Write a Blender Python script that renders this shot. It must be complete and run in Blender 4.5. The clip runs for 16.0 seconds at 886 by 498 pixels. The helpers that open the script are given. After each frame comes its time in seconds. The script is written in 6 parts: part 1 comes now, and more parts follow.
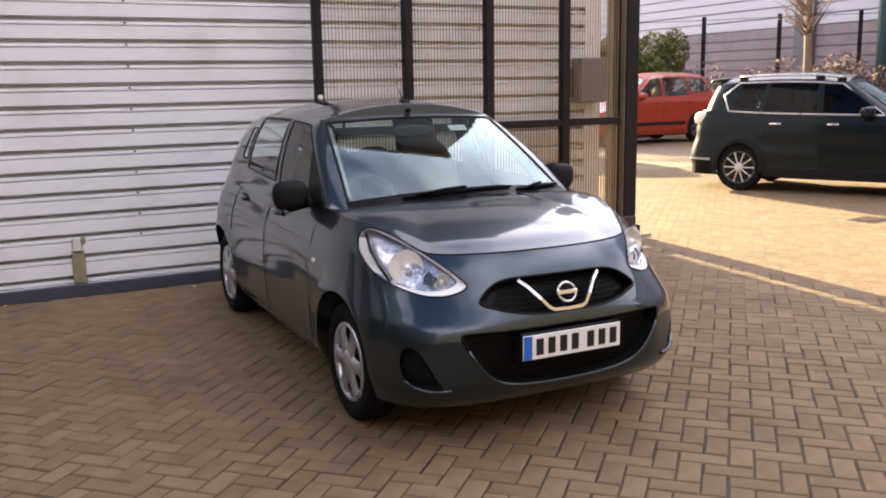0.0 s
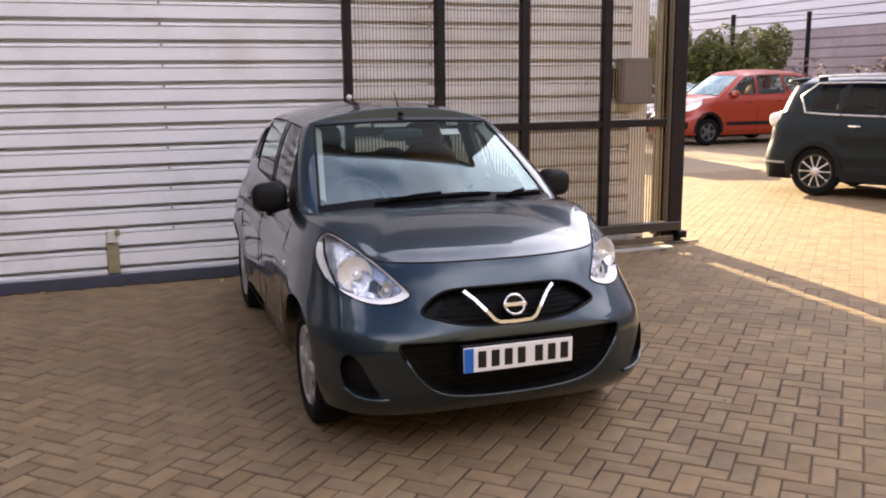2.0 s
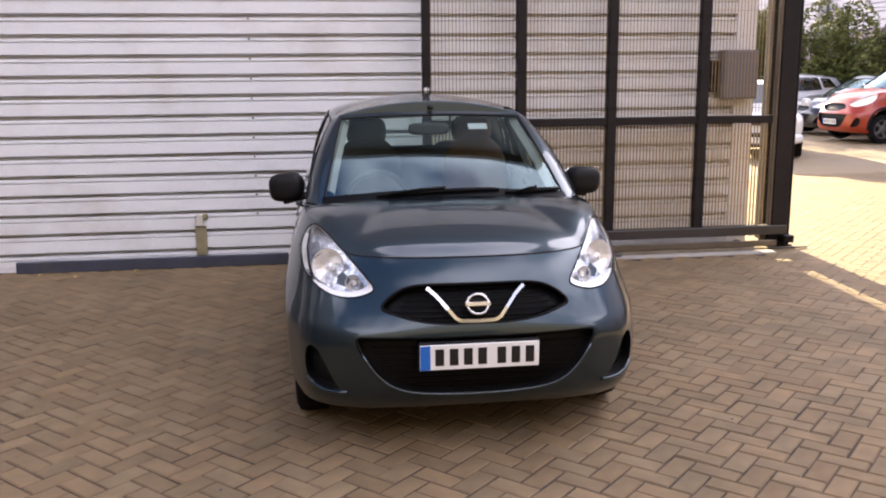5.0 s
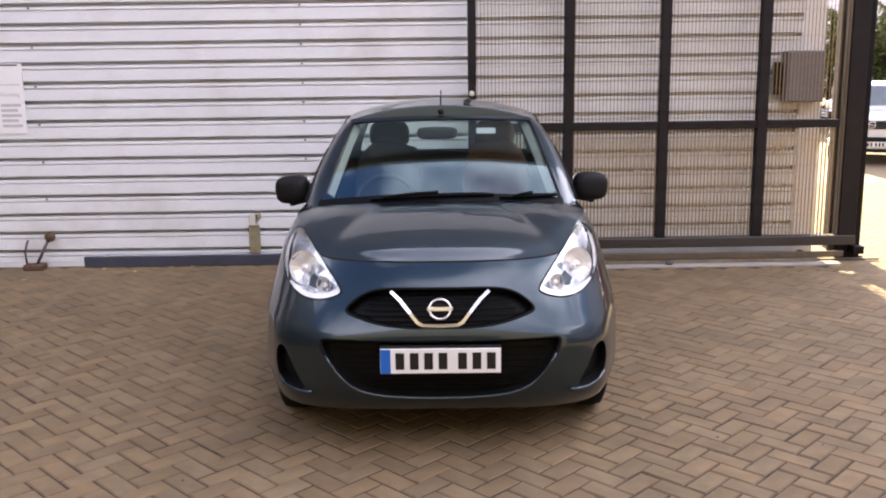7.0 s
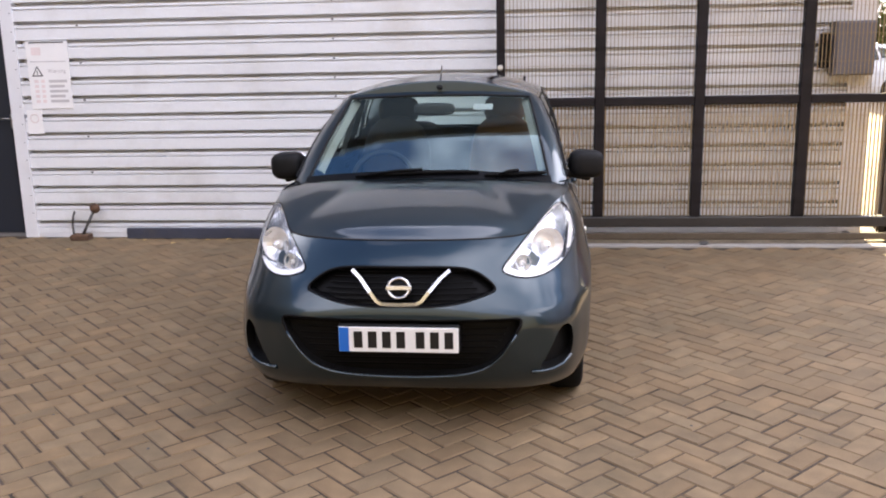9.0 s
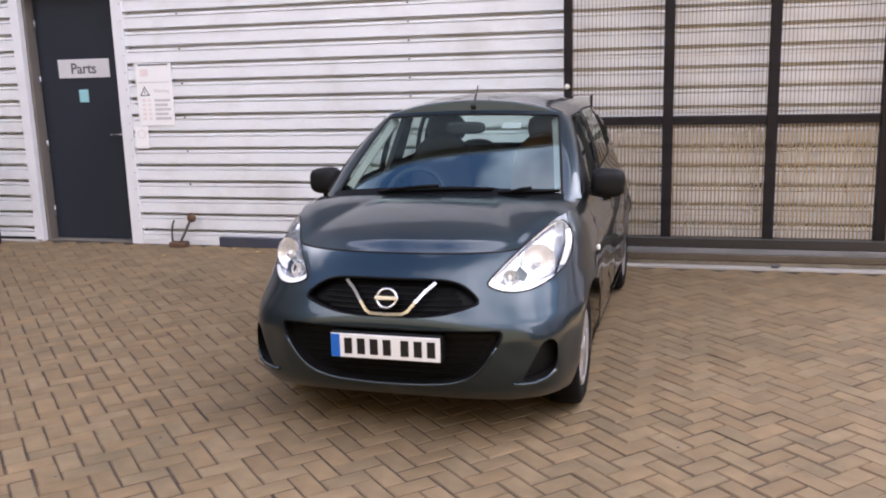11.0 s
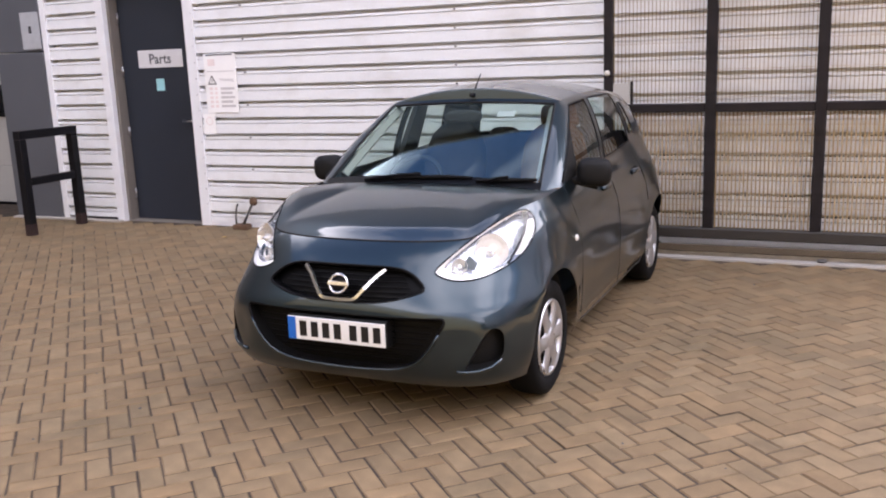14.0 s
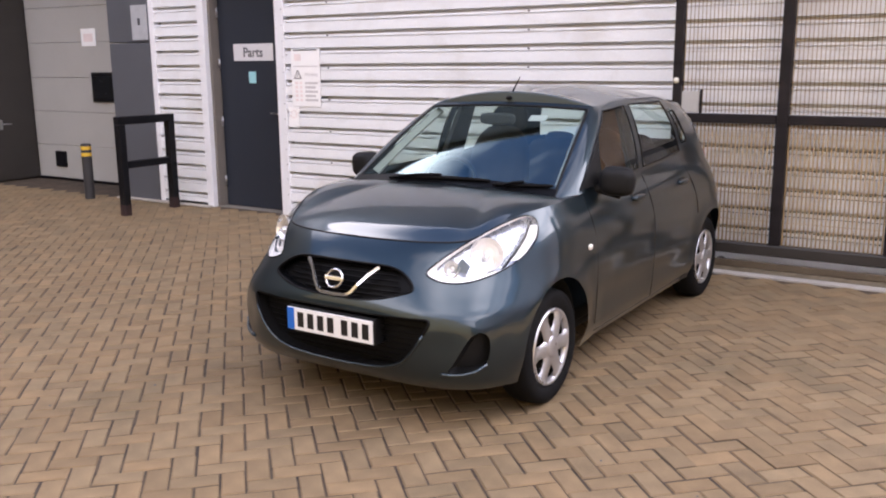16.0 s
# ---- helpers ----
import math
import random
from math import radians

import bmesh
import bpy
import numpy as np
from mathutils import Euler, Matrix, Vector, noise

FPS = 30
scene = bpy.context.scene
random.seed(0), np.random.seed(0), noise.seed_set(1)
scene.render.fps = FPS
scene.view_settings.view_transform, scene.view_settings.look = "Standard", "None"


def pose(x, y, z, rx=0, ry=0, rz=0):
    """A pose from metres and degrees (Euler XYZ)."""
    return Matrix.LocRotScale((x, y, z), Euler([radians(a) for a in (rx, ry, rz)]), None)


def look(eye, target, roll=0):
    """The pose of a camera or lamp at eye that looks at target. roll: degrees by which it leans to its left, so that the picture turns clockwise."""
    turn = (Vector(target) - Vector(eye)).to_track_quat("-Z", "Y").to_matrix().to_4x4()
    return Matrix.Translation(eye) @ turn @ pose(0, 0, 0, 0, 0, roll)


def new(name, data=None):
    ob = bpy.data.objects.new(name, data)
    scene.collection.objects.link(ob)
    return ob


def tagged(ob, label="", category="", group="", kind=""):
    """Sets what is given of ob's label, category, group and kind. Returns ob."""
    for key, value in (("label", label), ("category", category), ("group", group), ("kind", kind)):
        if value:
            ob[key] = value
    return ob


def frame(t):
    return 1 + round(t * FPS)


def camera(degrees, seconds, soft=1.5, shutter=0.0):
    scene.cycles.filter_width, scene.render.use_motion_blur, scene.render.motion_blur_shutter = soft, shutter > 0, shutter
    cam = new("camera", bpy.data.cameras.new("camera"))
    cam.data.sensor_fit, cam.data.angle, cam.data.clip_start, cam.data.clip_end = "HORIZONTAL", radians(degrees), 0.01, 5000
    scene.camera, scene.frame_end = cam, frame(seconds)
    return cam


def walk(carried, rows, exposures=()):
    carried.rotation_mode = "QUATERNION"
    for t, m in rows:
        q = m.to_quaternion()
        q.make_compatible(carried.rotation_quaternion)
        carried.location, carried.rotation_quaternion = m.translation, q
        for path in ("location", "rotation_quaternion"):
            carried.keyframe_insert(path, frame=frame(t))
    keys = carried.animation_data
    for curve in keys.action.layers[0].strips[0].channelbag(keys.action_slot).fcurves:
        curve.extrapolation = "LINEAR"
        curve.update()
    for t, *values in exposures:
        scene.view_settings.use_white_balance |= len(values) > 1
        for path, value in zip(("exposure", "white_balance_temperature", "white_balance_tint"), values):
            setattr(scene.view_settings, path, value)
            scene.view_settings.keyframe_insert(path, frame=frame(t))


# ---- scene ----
cam = camera(52.6, 16.0, soft=2.0)
PATH = [
    (0, (0.091, 0.077, 1.614), (0.989, 1.827, 1.251), -1.0),
    (0.5, (0.208, 0.033, 1.643), (1.079, 1.796, 1.278), -0.2),
    (1, (0.394, -0.095, 1.646), (1.181, 1.708, 1.29), 0.1),
    (1.5, (0.583, -0.208, 1.672), (1.316, 1.618, 1.314), 0.3),
    (2, (0.76, -0.172, 1.665), (1.437, 1.672, 1.291), -0.6),
    (2.5, (0.899, -0.195, 1.676), (1.495, 1.678, 1.308), -0.9),
    (3, (1.091, -0.319, 1.673), (1.579, 1.585, 1.301), -0.1),
    (3.5, (1.241, -0.38, 1.675), (1.649, 1.539, 1.282), -0.7),
    (4, (1.389, -0.348, 1.66), (1.756, 1.579, 1.27), -0.7),
    (6.5, (2.172, -0.42, 1.689), (2.269, 1.539, 1.3), -0.9),
    (7, (2.365, -0.434, 1.679), (2.378, 1.529, 1.297), -0.8),
    (7.5, (2.542, -0.482, 1.692), (2.473, 1.478, 1.299), -0.1),
    (8, (2.66, -0.395, 1.674), (2.554, 1.563, 1.279), -0.5),
    (8.5, (2.754, -0.338, 1.683), (2.613, 1.615, 1.275), -0.4),
    (9, (2.938, -0.371, 1.687), (2.743, 1.571, 1.25), -1.2),
    (9.5, (3.146, -0.431, 1.687), (2.859, 1.504, 1.274), -0.5),
    (12, (3.877, -0.296, 1.693), (3.286, 1.572, 1.293), -2.1),
    (12.5, (3.968, -0.182, 1.693), (3.358, 1.676, 1.275), -1.4),
    (13, (4.132, -0.195, 1.695), (3.475, 1.646, 1.274), -1.6),
    (13.5, (4.359, -0.237, 1.698), (3.622, 1.574, 1.279), -1.4),
    (14, (4.46, -0.176, 1.688), (3.666, 1.612, 1.272), -2.2),
    (14.5, (4.533, -0.07, 1.699), (3.698, 1.702, 1.297), -1.5),
    (15, (4.663, 0.011, 1.691), (3.782, 1.76, 1.287), -2.8),
    (15.5, (4.874, 0.103, 1.676), (3.885, 1.792, 1.266), -1.8),
    (16, (5.001, 0.113, 1.682), (3.956, 1.768, 1.272), -0.5),
]
EXPOSURE = [(0.0, 2.60, 6150, 26), (4.0, 2.72, 6050, 26), (7.0, 2.85, 5950, 25), (9.5, 3.01, 5900, 22), (13.0, 3.10, 6000, 24), (16.0, 3.13, 6100, 25)]
walk(cam, [(t, look(eye, target, roll)) for t, eye, target, roll in PATH], EXPOSURE)

# ---- world, sun ----
SUN_ELEV = 15.0
SUN_AZ = 4.0      # degrees from +y towards +x
world = bpy.data.worlds.new("world")
scene.world = world
world.use_nodes = True
wn, wl = world.node_tree.nodes, world.node_tree.links
wn.clear()
w_out = wn.new("ShaderNodeOutputWorld")
w_bg = wn.new("ShaderNodeBackground")
w_sky = wn.new("ShaderNodeTexSky")
w_sky.sky_type = "NISHITA"
w_sky.sun_disc = False
w_sky.sun_elevation = radians(SUN_ELEV)
w_sky.sun_rotation = radians(SUN_AZ)
w_sky.air_density, w_sky.dust_density, w_sky.ozone_density = 1.0, 0.9, 3.0
w_co = wn.new("ShaderNodeTexCoord")
w_map = wn.new("ShaderNodeMapping")
w_map.inputs["Scale"].default_value = (1.0, 1.0, 1.8)
w_map.inputs["Location"].default_value = (2.80, -5.586, -6.927)
w_noise = wn.new("ShaderNodeTexNoise")
w_noise.inputs["Scale"].default_value = 1.5
w_noise.inputs["Detail"].default_value = 4.5
w_noise.inputs["Roughness"].default_value = 0.5
w_ramp = wn.new("ShaderNodeValToRGB")
w_ramp.color_ramp.elements[0].position = 0.435
w_ramp.color_ramp.elements[1].position = 0.66
w_mix = wn.new("ShaderNodeMixRGB")
wl.new(w_co.outputs["Generated"], w_map.inputs["Vector"])
wl.new(w_map.outputs["Vector"], w_noise.inputs["Vector"])
wl.new(w_noise.outputs["Fac"], w_ramp.inputs["Fac"])
wl.new(w_ramp.outputs["Color"], w_mix.inputs["Fac"])
wl.new(w_sky.outputs["Color"], w_mix.inputs["Color1"])
# clouds are brighter on the sun's side of the sky
w_dot = wn.new("ShaderNodeVectorMath"); w_dot.operation = "DOT_PRODUCT"
w_dot.inputs[1].default_value = (math.sin(radians(SUN_AZ)), math.cos(radians(SUN_AZ)), 0.0)
w_gain = wn.new("ShaderNodeMapRange")
w_gain.inputs["From Min"].default_value, w_gain.inputs["From Max"].default_value = -1.0, 1.0
w_gain.inputs["To Min"].default_value, w_gain.inputs["To Max"].default_value = 0.65, 1.75
w_cloud = wn.new("ShaderNodeVectorMath"); w_cloud.operation = "SCALE"
w_cloud.inputs[0].default_value = (14.0, 13.6, 12.9)
wl.new(w_co.outputs["Generated"], w_dot.inputs[0])
wl.new(w_dot.outputs["Value"], w_gain.inputs["Value"])
wl.new(w_gain.outputs["Result"], w_cloud.inputs["Scale"])
wl.new(w_cloud.outputs["Vector"], w_mix.inputs["Color2"])
wl.new(w_mix.outputs["Color"], w_bg.inputs["Color"])
wl.new(w_bg.outputs["Background"], w_out.inputs["Surface"])
w_bg.inputs["Strength"].default_value = 0.050

sun = new("sun", bpy.data.lights.new("sun", "SUN"))
sun.data.energy = 5.0
sun.data.angle = radians(0.6)
sun.data.color = (1.0, 0.82, 0.40)
_d = Vector((math.sin(radians(SUN_AZ)) * math.cos(radians(SUN_ELEV)), math.cos(radians(SUN_AZ)) * math.cos(radians(SUN_ELEV)), math.sin(radians(SUN_ELEV))))
sun.matrix_world = look(_d * 60, (0, 0, 0))


# ---- materials ----
def mat(name, base, rough=0.6, metal=0.0, var=0.12, scale=6.0, fine=90.0, bump=0.15, bump_dist=0.003, coat=0.0, rand=0.0, tint=None, spec=0.5, rvar=0.1, stains=0.0, stain_col=(0.05, 0.04, 0.03), stain_scale=1.3, flake=0.0):
    """A principled surface with mottling at two scales, fine relief, and, for repeats, a random shade per object."""
    m = bpy.data.materials.new(name)
    m.use_nodes = True
    n, l = m.node_tree.nodes, m.node_tree.links
    p = n["Principled BSDF"]
    co = n.new("ShaderNodeTexCoord")
    big = n.new("ShaderNodeTexNoise")
    big.inputs["Scale"].default_value, big.inputs["Detail"].default_value = scale, 5
    small = n.new("ShaderNodeTexNoise")
    small.inputs["Scale"].default_value, small.inputs["Detail"].default_value = fine, 3
    l.new(co.outputs["Object"], big.inputs["Vector"])
    l.new(co.outputs["Object"], small.inputs["Vector"])
    add = n.new("ShaderNodeMath"); add.operation = "MULTIPLY_ADD"
    add.inputs[1].default_value = 0.6
    l.new(small.outputs["Fac"], add.inputs[0]); l.new(big.outputs["Fac"], add.inputs[2])
    ramp = n.new("ShaderNodeMapRange")
    ramp.inputs["From Min"].default_value, ramp.inputs["From Max"].default_value = 0.5, 1.1
    ramp.inputs["To Min"].default_value, ramp.inputs["To Max"].default_value = 1 - var, 1 + var
    l.new(add.outputs[0], ramp.inputs["Value"])
    col = n.new("ShaderNodeVectorMath"); col.operation = "SCALE"
    col.inputs[0].default_value = base
    l.new(ramp.outputs["Result"], col.inputs["Scale"])
    last = col.outputs["Vector"]
    if rand:
        info = n.new("ShaderNodeObjectInfo")
        geo = n.new("ShaderNodeNewGeometry")
        s = n.new("ShaderNodeMath"); s.operation = "ADD"
        l.new(info.outputs["Random"], s.inputs[0]); l.new(geo.outputs["Random Per Island"], s.inputs[1])
        fr = n.new("ShaderNodeMath"); fr.operation = "FRACT"
        l.new(s.outputs[0], fr.inputs[0])
        mr = n.new("ShaderNodeMapRange")
        mr.inputs["To Min"].default_value, mr.inputs["To Max"].default_value = 1 - rand, 1 + rand
        l.new(fr.outputs[0], mr.inputs["Value"])
        c2 = n.new("ShaderNodeVectorMath"); c2.operation = "SCALE"
        l.new(last, c2.inputs[0]); l.new(mr.outputs["Result"], c2.inputs["Scale"])
        last = c2.outputs["Vector"]
        if tint:
            h = n.new("ShaderNodeMath"); h.operation = "MULTIPLY"; h.inputs[1].default_value = 7.31
            l.new(fr.outputs[0], h.inputs[0])
            h2 = n.new("ShaderNodeMath"); h2.operation = "FRACT"; l.new(h.outputs[0], h2.inputs[0])
            mx = n.new("ShaderNodeMixRGB"); mx.blend_type = "MULTIPLY"
            mx.inputs["Color2"].default_value = (*tint, 1)
            l.new(h2.outputs[0], mx.inputs["Fac"]); l.new(last, mx.inputs["Color1"])
            last = mx.outputs["Color"]
    if stains:
        st = n.new("ShaderNodeTexNoise")
        st.inputs["Scale"].default_value, st.inputs["Detail"].default_value = stain_scale, 8
        st.inputs["Roughness"].default_value = 0.65
        gp = n.new("ShaderNodeNewGeometry")
        l.new(gp.outputs["Position"], st.inputs["Vector"])
        sr = n.new("ShaderNodeMapRange")
        sr.inputs["From Min"].default_value, sr.inputs["From Max"].default_value = 0.52, 0.75
        sr.inputs["To Max"].default_value = stains
        l.new(st.outputs["Fac"], sr.inputs["Value"])
        mx = n.new("ShaderNodeMixRGB")
        mx.inputs["Color2"].default_value = (*stain_col, 1)
        l.new(sr.outputs["Result"], mx.inputs["Fac"]); l.new(last, mx.inputs["Color1"])
        last = mx.outputs["Color"]
    l.new(last, p.inputs["Base Color"])
    rr = n.new("ShaderNodeMapRange")
    rr.inputs["To Min"].default_value, rr.inputs["To Max"].default_value = max(0.02, rough - rvar), min(1, rough + rvar)
    l.new(big.outputs["Fac"], rr.inputs["Value"]); l.new(rr.outputs["Result"], p.inputs["Roughness"])
    p.inputs["Metallic"].default_value = metal
    p.inputs["Specular IOR Level"].default_value = spec
    p.inputs["Coat Weight"].default_value = coat
    p.inputs["Coat Roughness"].default_value = 0.03
    if bump:
        b = n.new("ShaderNodeBump")
        b.inputs["Strength"].default_value, b.inputs["Distance"].default_value = bump, bump_dist
        l.new(small.outputs["Fac"], b.inputs["Height"]); l.new(b.outputs["Normal"], p.inputs["Normal"])
    return m


def glass_mat(name, tint=(0.8, 0.9, 0.87), rough=0.0, ior=1.5, gloss=(0.9, 0.9, 0.9)):
    """A pane: clear with a tint, and a Fresnel gloss on top."""
    m = bpy.data.materials.new(name)
    m.use_nodes = True
    n, l = m.node_tree.nodes, m.node_tree.links
    n.clear()
    out = n.new("ShaderNodeOutputMaterial")
    tr = n.new("ShaderNodeBsdfTransparent"); tr.inputs["Color"].default_value = (*tint, 1)
    gl = n.new("ShaderNodeBsdfGlossy"); gl.inputs["Roughness"].default_value = rough
    gl.inputs["Color"].default_value = (*gloss, 1)
    # gloss alike on both sides of the pane: F0 + (1 - F0) * facing^5
    f0 = ((ior - 1) / (ior + 1)) ** 2
    lw = n.new("ShaderNodeLayerWeight"); lw.inputs["Blend"].default_value = 0.5
    pw = n.new("ShaderNodeMath"); pw.operation = "POWER"; pw.inputs[1].default_value = 5.0
    fr = n.new("ShaderNodeMath"); fr.operation = "MULTIPLY_ADD"; fr.inputs[1].default_value = 1 - f0; fr.inputs[2].default_value = f0
    l.new(lw.outputs["Facing"], pw.inputs[0]); l.new(pw.outputs[0], fr.inputs[0])
    mx = n.new("ShaderNodeMixShader")
    l.new(fr.outputs[0], mx.inputs[0]); l.new(tr.outputs[0], mx.inputs[1]); l.new(gl.outputs[0], mx.inputs[2])
    l.new(mx.outputs[0], out.inputs["Surface"])
    return m


M_CLAD = mat("white_cladding", (0.785, 0.795, 0.81), 0.45, var=0.05, scale=1.5, fine=40, bump=0.04, stains=0.40, stain_col=(0.40, 0.36, 0.30), stain_scale=1.3)
M_TRIMW = mat("white_trim", (0.76, 0.76, 0.78), 0.4, var=0.04, bump=0.03)
M_SCREW = mat("screw_head", (0.12, 0.12, 0.12), 0.5, metal=0.6, bump=0)
M_PAVER = mat("clay_paver", (0.193, 0.139, 0.079), 0.85, var=0.22, scale=7, fine=170, bump=0.5, bump_dist=0.002, rand=0.12, tint=(1.0, 0.94, 0.88), spec=0.3, stains=0.75, stain_col=(0.105, 0.083, 0.048), stain_scale=1.1)
M_SAND = mat("joint_sand", (0.050, 0.034, 0.021), 0.95, var=0.85, scale=5, fine=26, bump=0.6)
# Paler copy of the joint sand for the sunlit yard.
M_SANDP = mat("sunlit_joint_sand", (0.150, 0.112, 0.066), 0.95, var=0.3, scale=5, fine=26, bump=0.3)
M_GROUND = mat("yard_paving", (0.207, 0.153, 0.088), 0.85, var=0.15, scale=0.6, fine=18, bump=0.3, stains=0.4, stain_col=(0.14, 0.11, 0.09))
M_BLACK = mat("black_painted_steel", (0.005, 0.0048, 0.0065), 0.5, var=0.3, scale=9, bump=0.1, spec=0.18)
M_GATE = mat("weathered_black_gate_paint", (0.013, 0.0105, 0.0115), 0.55, var=0.35, scale=7, bump=0.1, spec=0.2, stains=0.4, stain_col=(0.035, 0.024, 0.018), stain_scale=5)
# Warm brown puts the yard's bounced sunlight into the wire colour.
M_WIRE = mat("bounce_tinted_wire", (0.31, 0.215, 0.10), 0.55, metal=0.0, bump=0)
M_CHAN = mat("weathered_taupe_channel", (0.10, 0.075, 0.048), 0.5, var=0.35, scale=6, bump=0.1, stains=0.5, stain_col=(0.05, 0.035, 0.025), stain_scale=4)
M_DOOR = mat("dark_grey_door_paint", (0.017, 0.022, 0.033), 0.42, var=0.08, scale=3, bump=0.05)
M_GREY = mat("grey_panel", (0.088, 0.092, 0.104), 0.5, var=0.08, scale=2.5, bump=0.05)
M_UPPER = mat("dark_grey_upper_sheet", (0.085, 0.086, 0.091), 0.5, var=0.1, scale=1.5, bump=0.04)
M_PIER = mat("dark_brown_panel", (0.030, 0.026, 0.023), 0.5, var=0.2, scale=2.5, bump=0.05)
M_BLOCKW = mat("dark_sky_blocker", (0.065, 0.058, 0.048), 0.85, var=0.3, scale=1.2, fine=14, bump=0.3)
M_REVEAL = mat("taupe_reveal", (0.17, 0.15, 0.13), 0.6, var=0.1)
M_ROLLER = mat("roller_shutter_grey", (0.40, 0.39, 0.365), 0.5, var=0.06, scale=1.2, bump=0.05, stains=0.25, stain_col=(0.3, 0.28, 0.25))
M_PAPER = mat("paper", (0.88, 0.87, 0.86), 0.6, var=0.03, bump=0.02)
M_INK = mat("faded_grey_ink", (0.56, 0.54, 0.54), 0.7, var=0.1, bump=0)
M_PLATE = mat("dulled_sign_plate", (0.62, 0.61, 0.62), 0.5, var=0.05, bump=0.02)
M_NOTE = mat("clouded_plastic_notice", (0.40, 0.41, 0.43), 0.4, var=0.12, scale=9, bump=0.02)
M_INKP = mat("faded_dark_lettering", (0.10, 0.10, 0.11), 0.7, var=0.1, bump=0)
M_INKD = mat("dark_ink", (0.04, 0.04, 0.045), 0.7, var=0.1, bump=0)
M_PINK = mat("pale_red_print", (0.80, 0.70, 0.68), 0.7, var=0.1, bump=0)
M_NAVY = mat("navy_board", (0.042, 0.047, 0.070), 0.6, var=0.25, scale=5, bump=0.2, stains=0.4, stain_col=(0.10, 0.09, 0.07), stain_scale=4)
M_MOSS = mat("mossy_timber", (0.26, 0.225, 0.13), 0.85, var=0.35, scale=12, bump=0.4)
M_CREAM = mat("cream_plastic", (0.62, 0.60, 0.52), 0.5, var=0.1)
M_RUST = mat("rusty_iron", (0.10, 0.055, 0.03), 0.75, var=0.4, scale=30, bump=0.4)
M_RAIL = mat("dusty_track_steel", (0.25, 0.21, 0.155), 0.6, metal=0.2, var=0.4, scale=9, bump=0.2)
M_RUSTD = mat("dull_red_rust", (0.024, 0.010, 0.009), 0.8, var=0.5, scale=18, bump=0.3)
M_BOLL = mat("worn_grey_bollard", (0.030, 0.029, 0.031), 0.6, var=0.25, scale=8, bump=0.15)
M_IRON = mat("worn_iron", (0.09, 0.085, 0.08), 0.6, metal=0.4, var=0.3, scale=20)
M_YEL = mat("yellow_band", (0.68, 0.42, 0.03), 0.5, var=0.08)
M_STEEL = mat("steel", (0.45, 0.45, 0.46), 0.3, metal=1.0, var=0.1, bump=0.05)
M_BOXG = mat("grey_cabinet", (0.13, 0.125, 0.14), 0.5, var=0.08)
M_CONC = mat("pale_concrete", (0.40, 0.37, 0.33), 0.85, var=0.2, scale=6, bump=0.4, stains=0.4, stain_col=(0.16, 0.14, 0.11), stain_scale=3)
M_FARW = mat("far_white_cladding", (0.46, 0.46, 0.51), 0.5, var=0.06, scale=0.4, bump=0)
M_FARD = mat("far_groove_shade", (0.26, 0.23, 0.25), 0.6, var=0.1, bump=0)
M_BRICK = mat("red_brick_base", (0.20, 0.10, 0.08), 0.85, var=0.25, scale=2, fine=14, bump=0.2)
M_LEAF = mat("hedge_leaf", (0.082, 0.098, 0.028), 0.8, var=0.35, scale=3, bump=0, rand=0.4, tint=(1.15, 0.95, 0.6), spec=0.2)
M_TWIG = mat("bare_twig", (0.20, 0.13, 0.085), 0.85, var=0.2, bump=0)
M_CYAN = mat("pale_cyan_sticker", (0.30, 0.58, 0.62), 0.5, var=0.03, bump=0)
M_ROOF = mat("grey_roof", (0.2, 0.2, 0.21), 0.6, var=0.1)


# ---- mesh helpers ----
def mesh_of(name, verts, faces, material, smooth=False):
    me = bpy.data.meshes.new(name)
    me.from_pydata([tuple(map(float, v)) for v in verts], [], [tuple(map(int, f)) for f in faces])
    if material:
        me.materials.append(material)
    if smooth:
        me.polygons.foreach_set("use_smooth", [True] * len(me.polygons))
    me.update()
    return me


def part(name, bm, material, parent, label=""):
    """Links a bmesh, or a mesh, as one part under a thing."""
    if isinstance(bm, bmesh.types.BMesh):
        me = bpy.data.meshes.new(name)
        bmesh.ops.recalc_face_normals(bm, faces=bm.faces)
        bm.to_mesh(me)
        bm.free()
        me.materials.append(material)
    else:
        me = bm
    ob = new(name, me)
    ob.parent = parent
    if label:
        ob["label"] = label
    return ob


def empty(name, m, label, category, group="", kind=""):
    e = new(name)
    e.empty_display_size = 0.1
    e.matrix_basis = m
    return tagged(e, label, category, group, kind)


def box(x0, x1, y0, y1, z0, z1, bevel=0.004, seg=1, bm=None):
    bm = bm or bmesh.new()
    vs = [bm.verts.new((x, y, z)) for z in (z0, z1) for x, y in ((x0, y0), (x1, y0), (x1, y1), (x0, y1))]
    fs = [bm.faces.new([vs[i] for i in q]) for q in ((0, 3, 2, 1), (4, 5, 6, 7), (0, 1, 5, 4), (1, 2, 6, 5), (2, 3, 7, 6), (3, 0, 4, 7))]
    if bevel:
        es = list({e for f in fs for e in f.edges})
        bmesh.ops.bevel(bm, geom=es, offset=bevel, segments=seg, affect="EDGES", profile=0.5)
    return bm


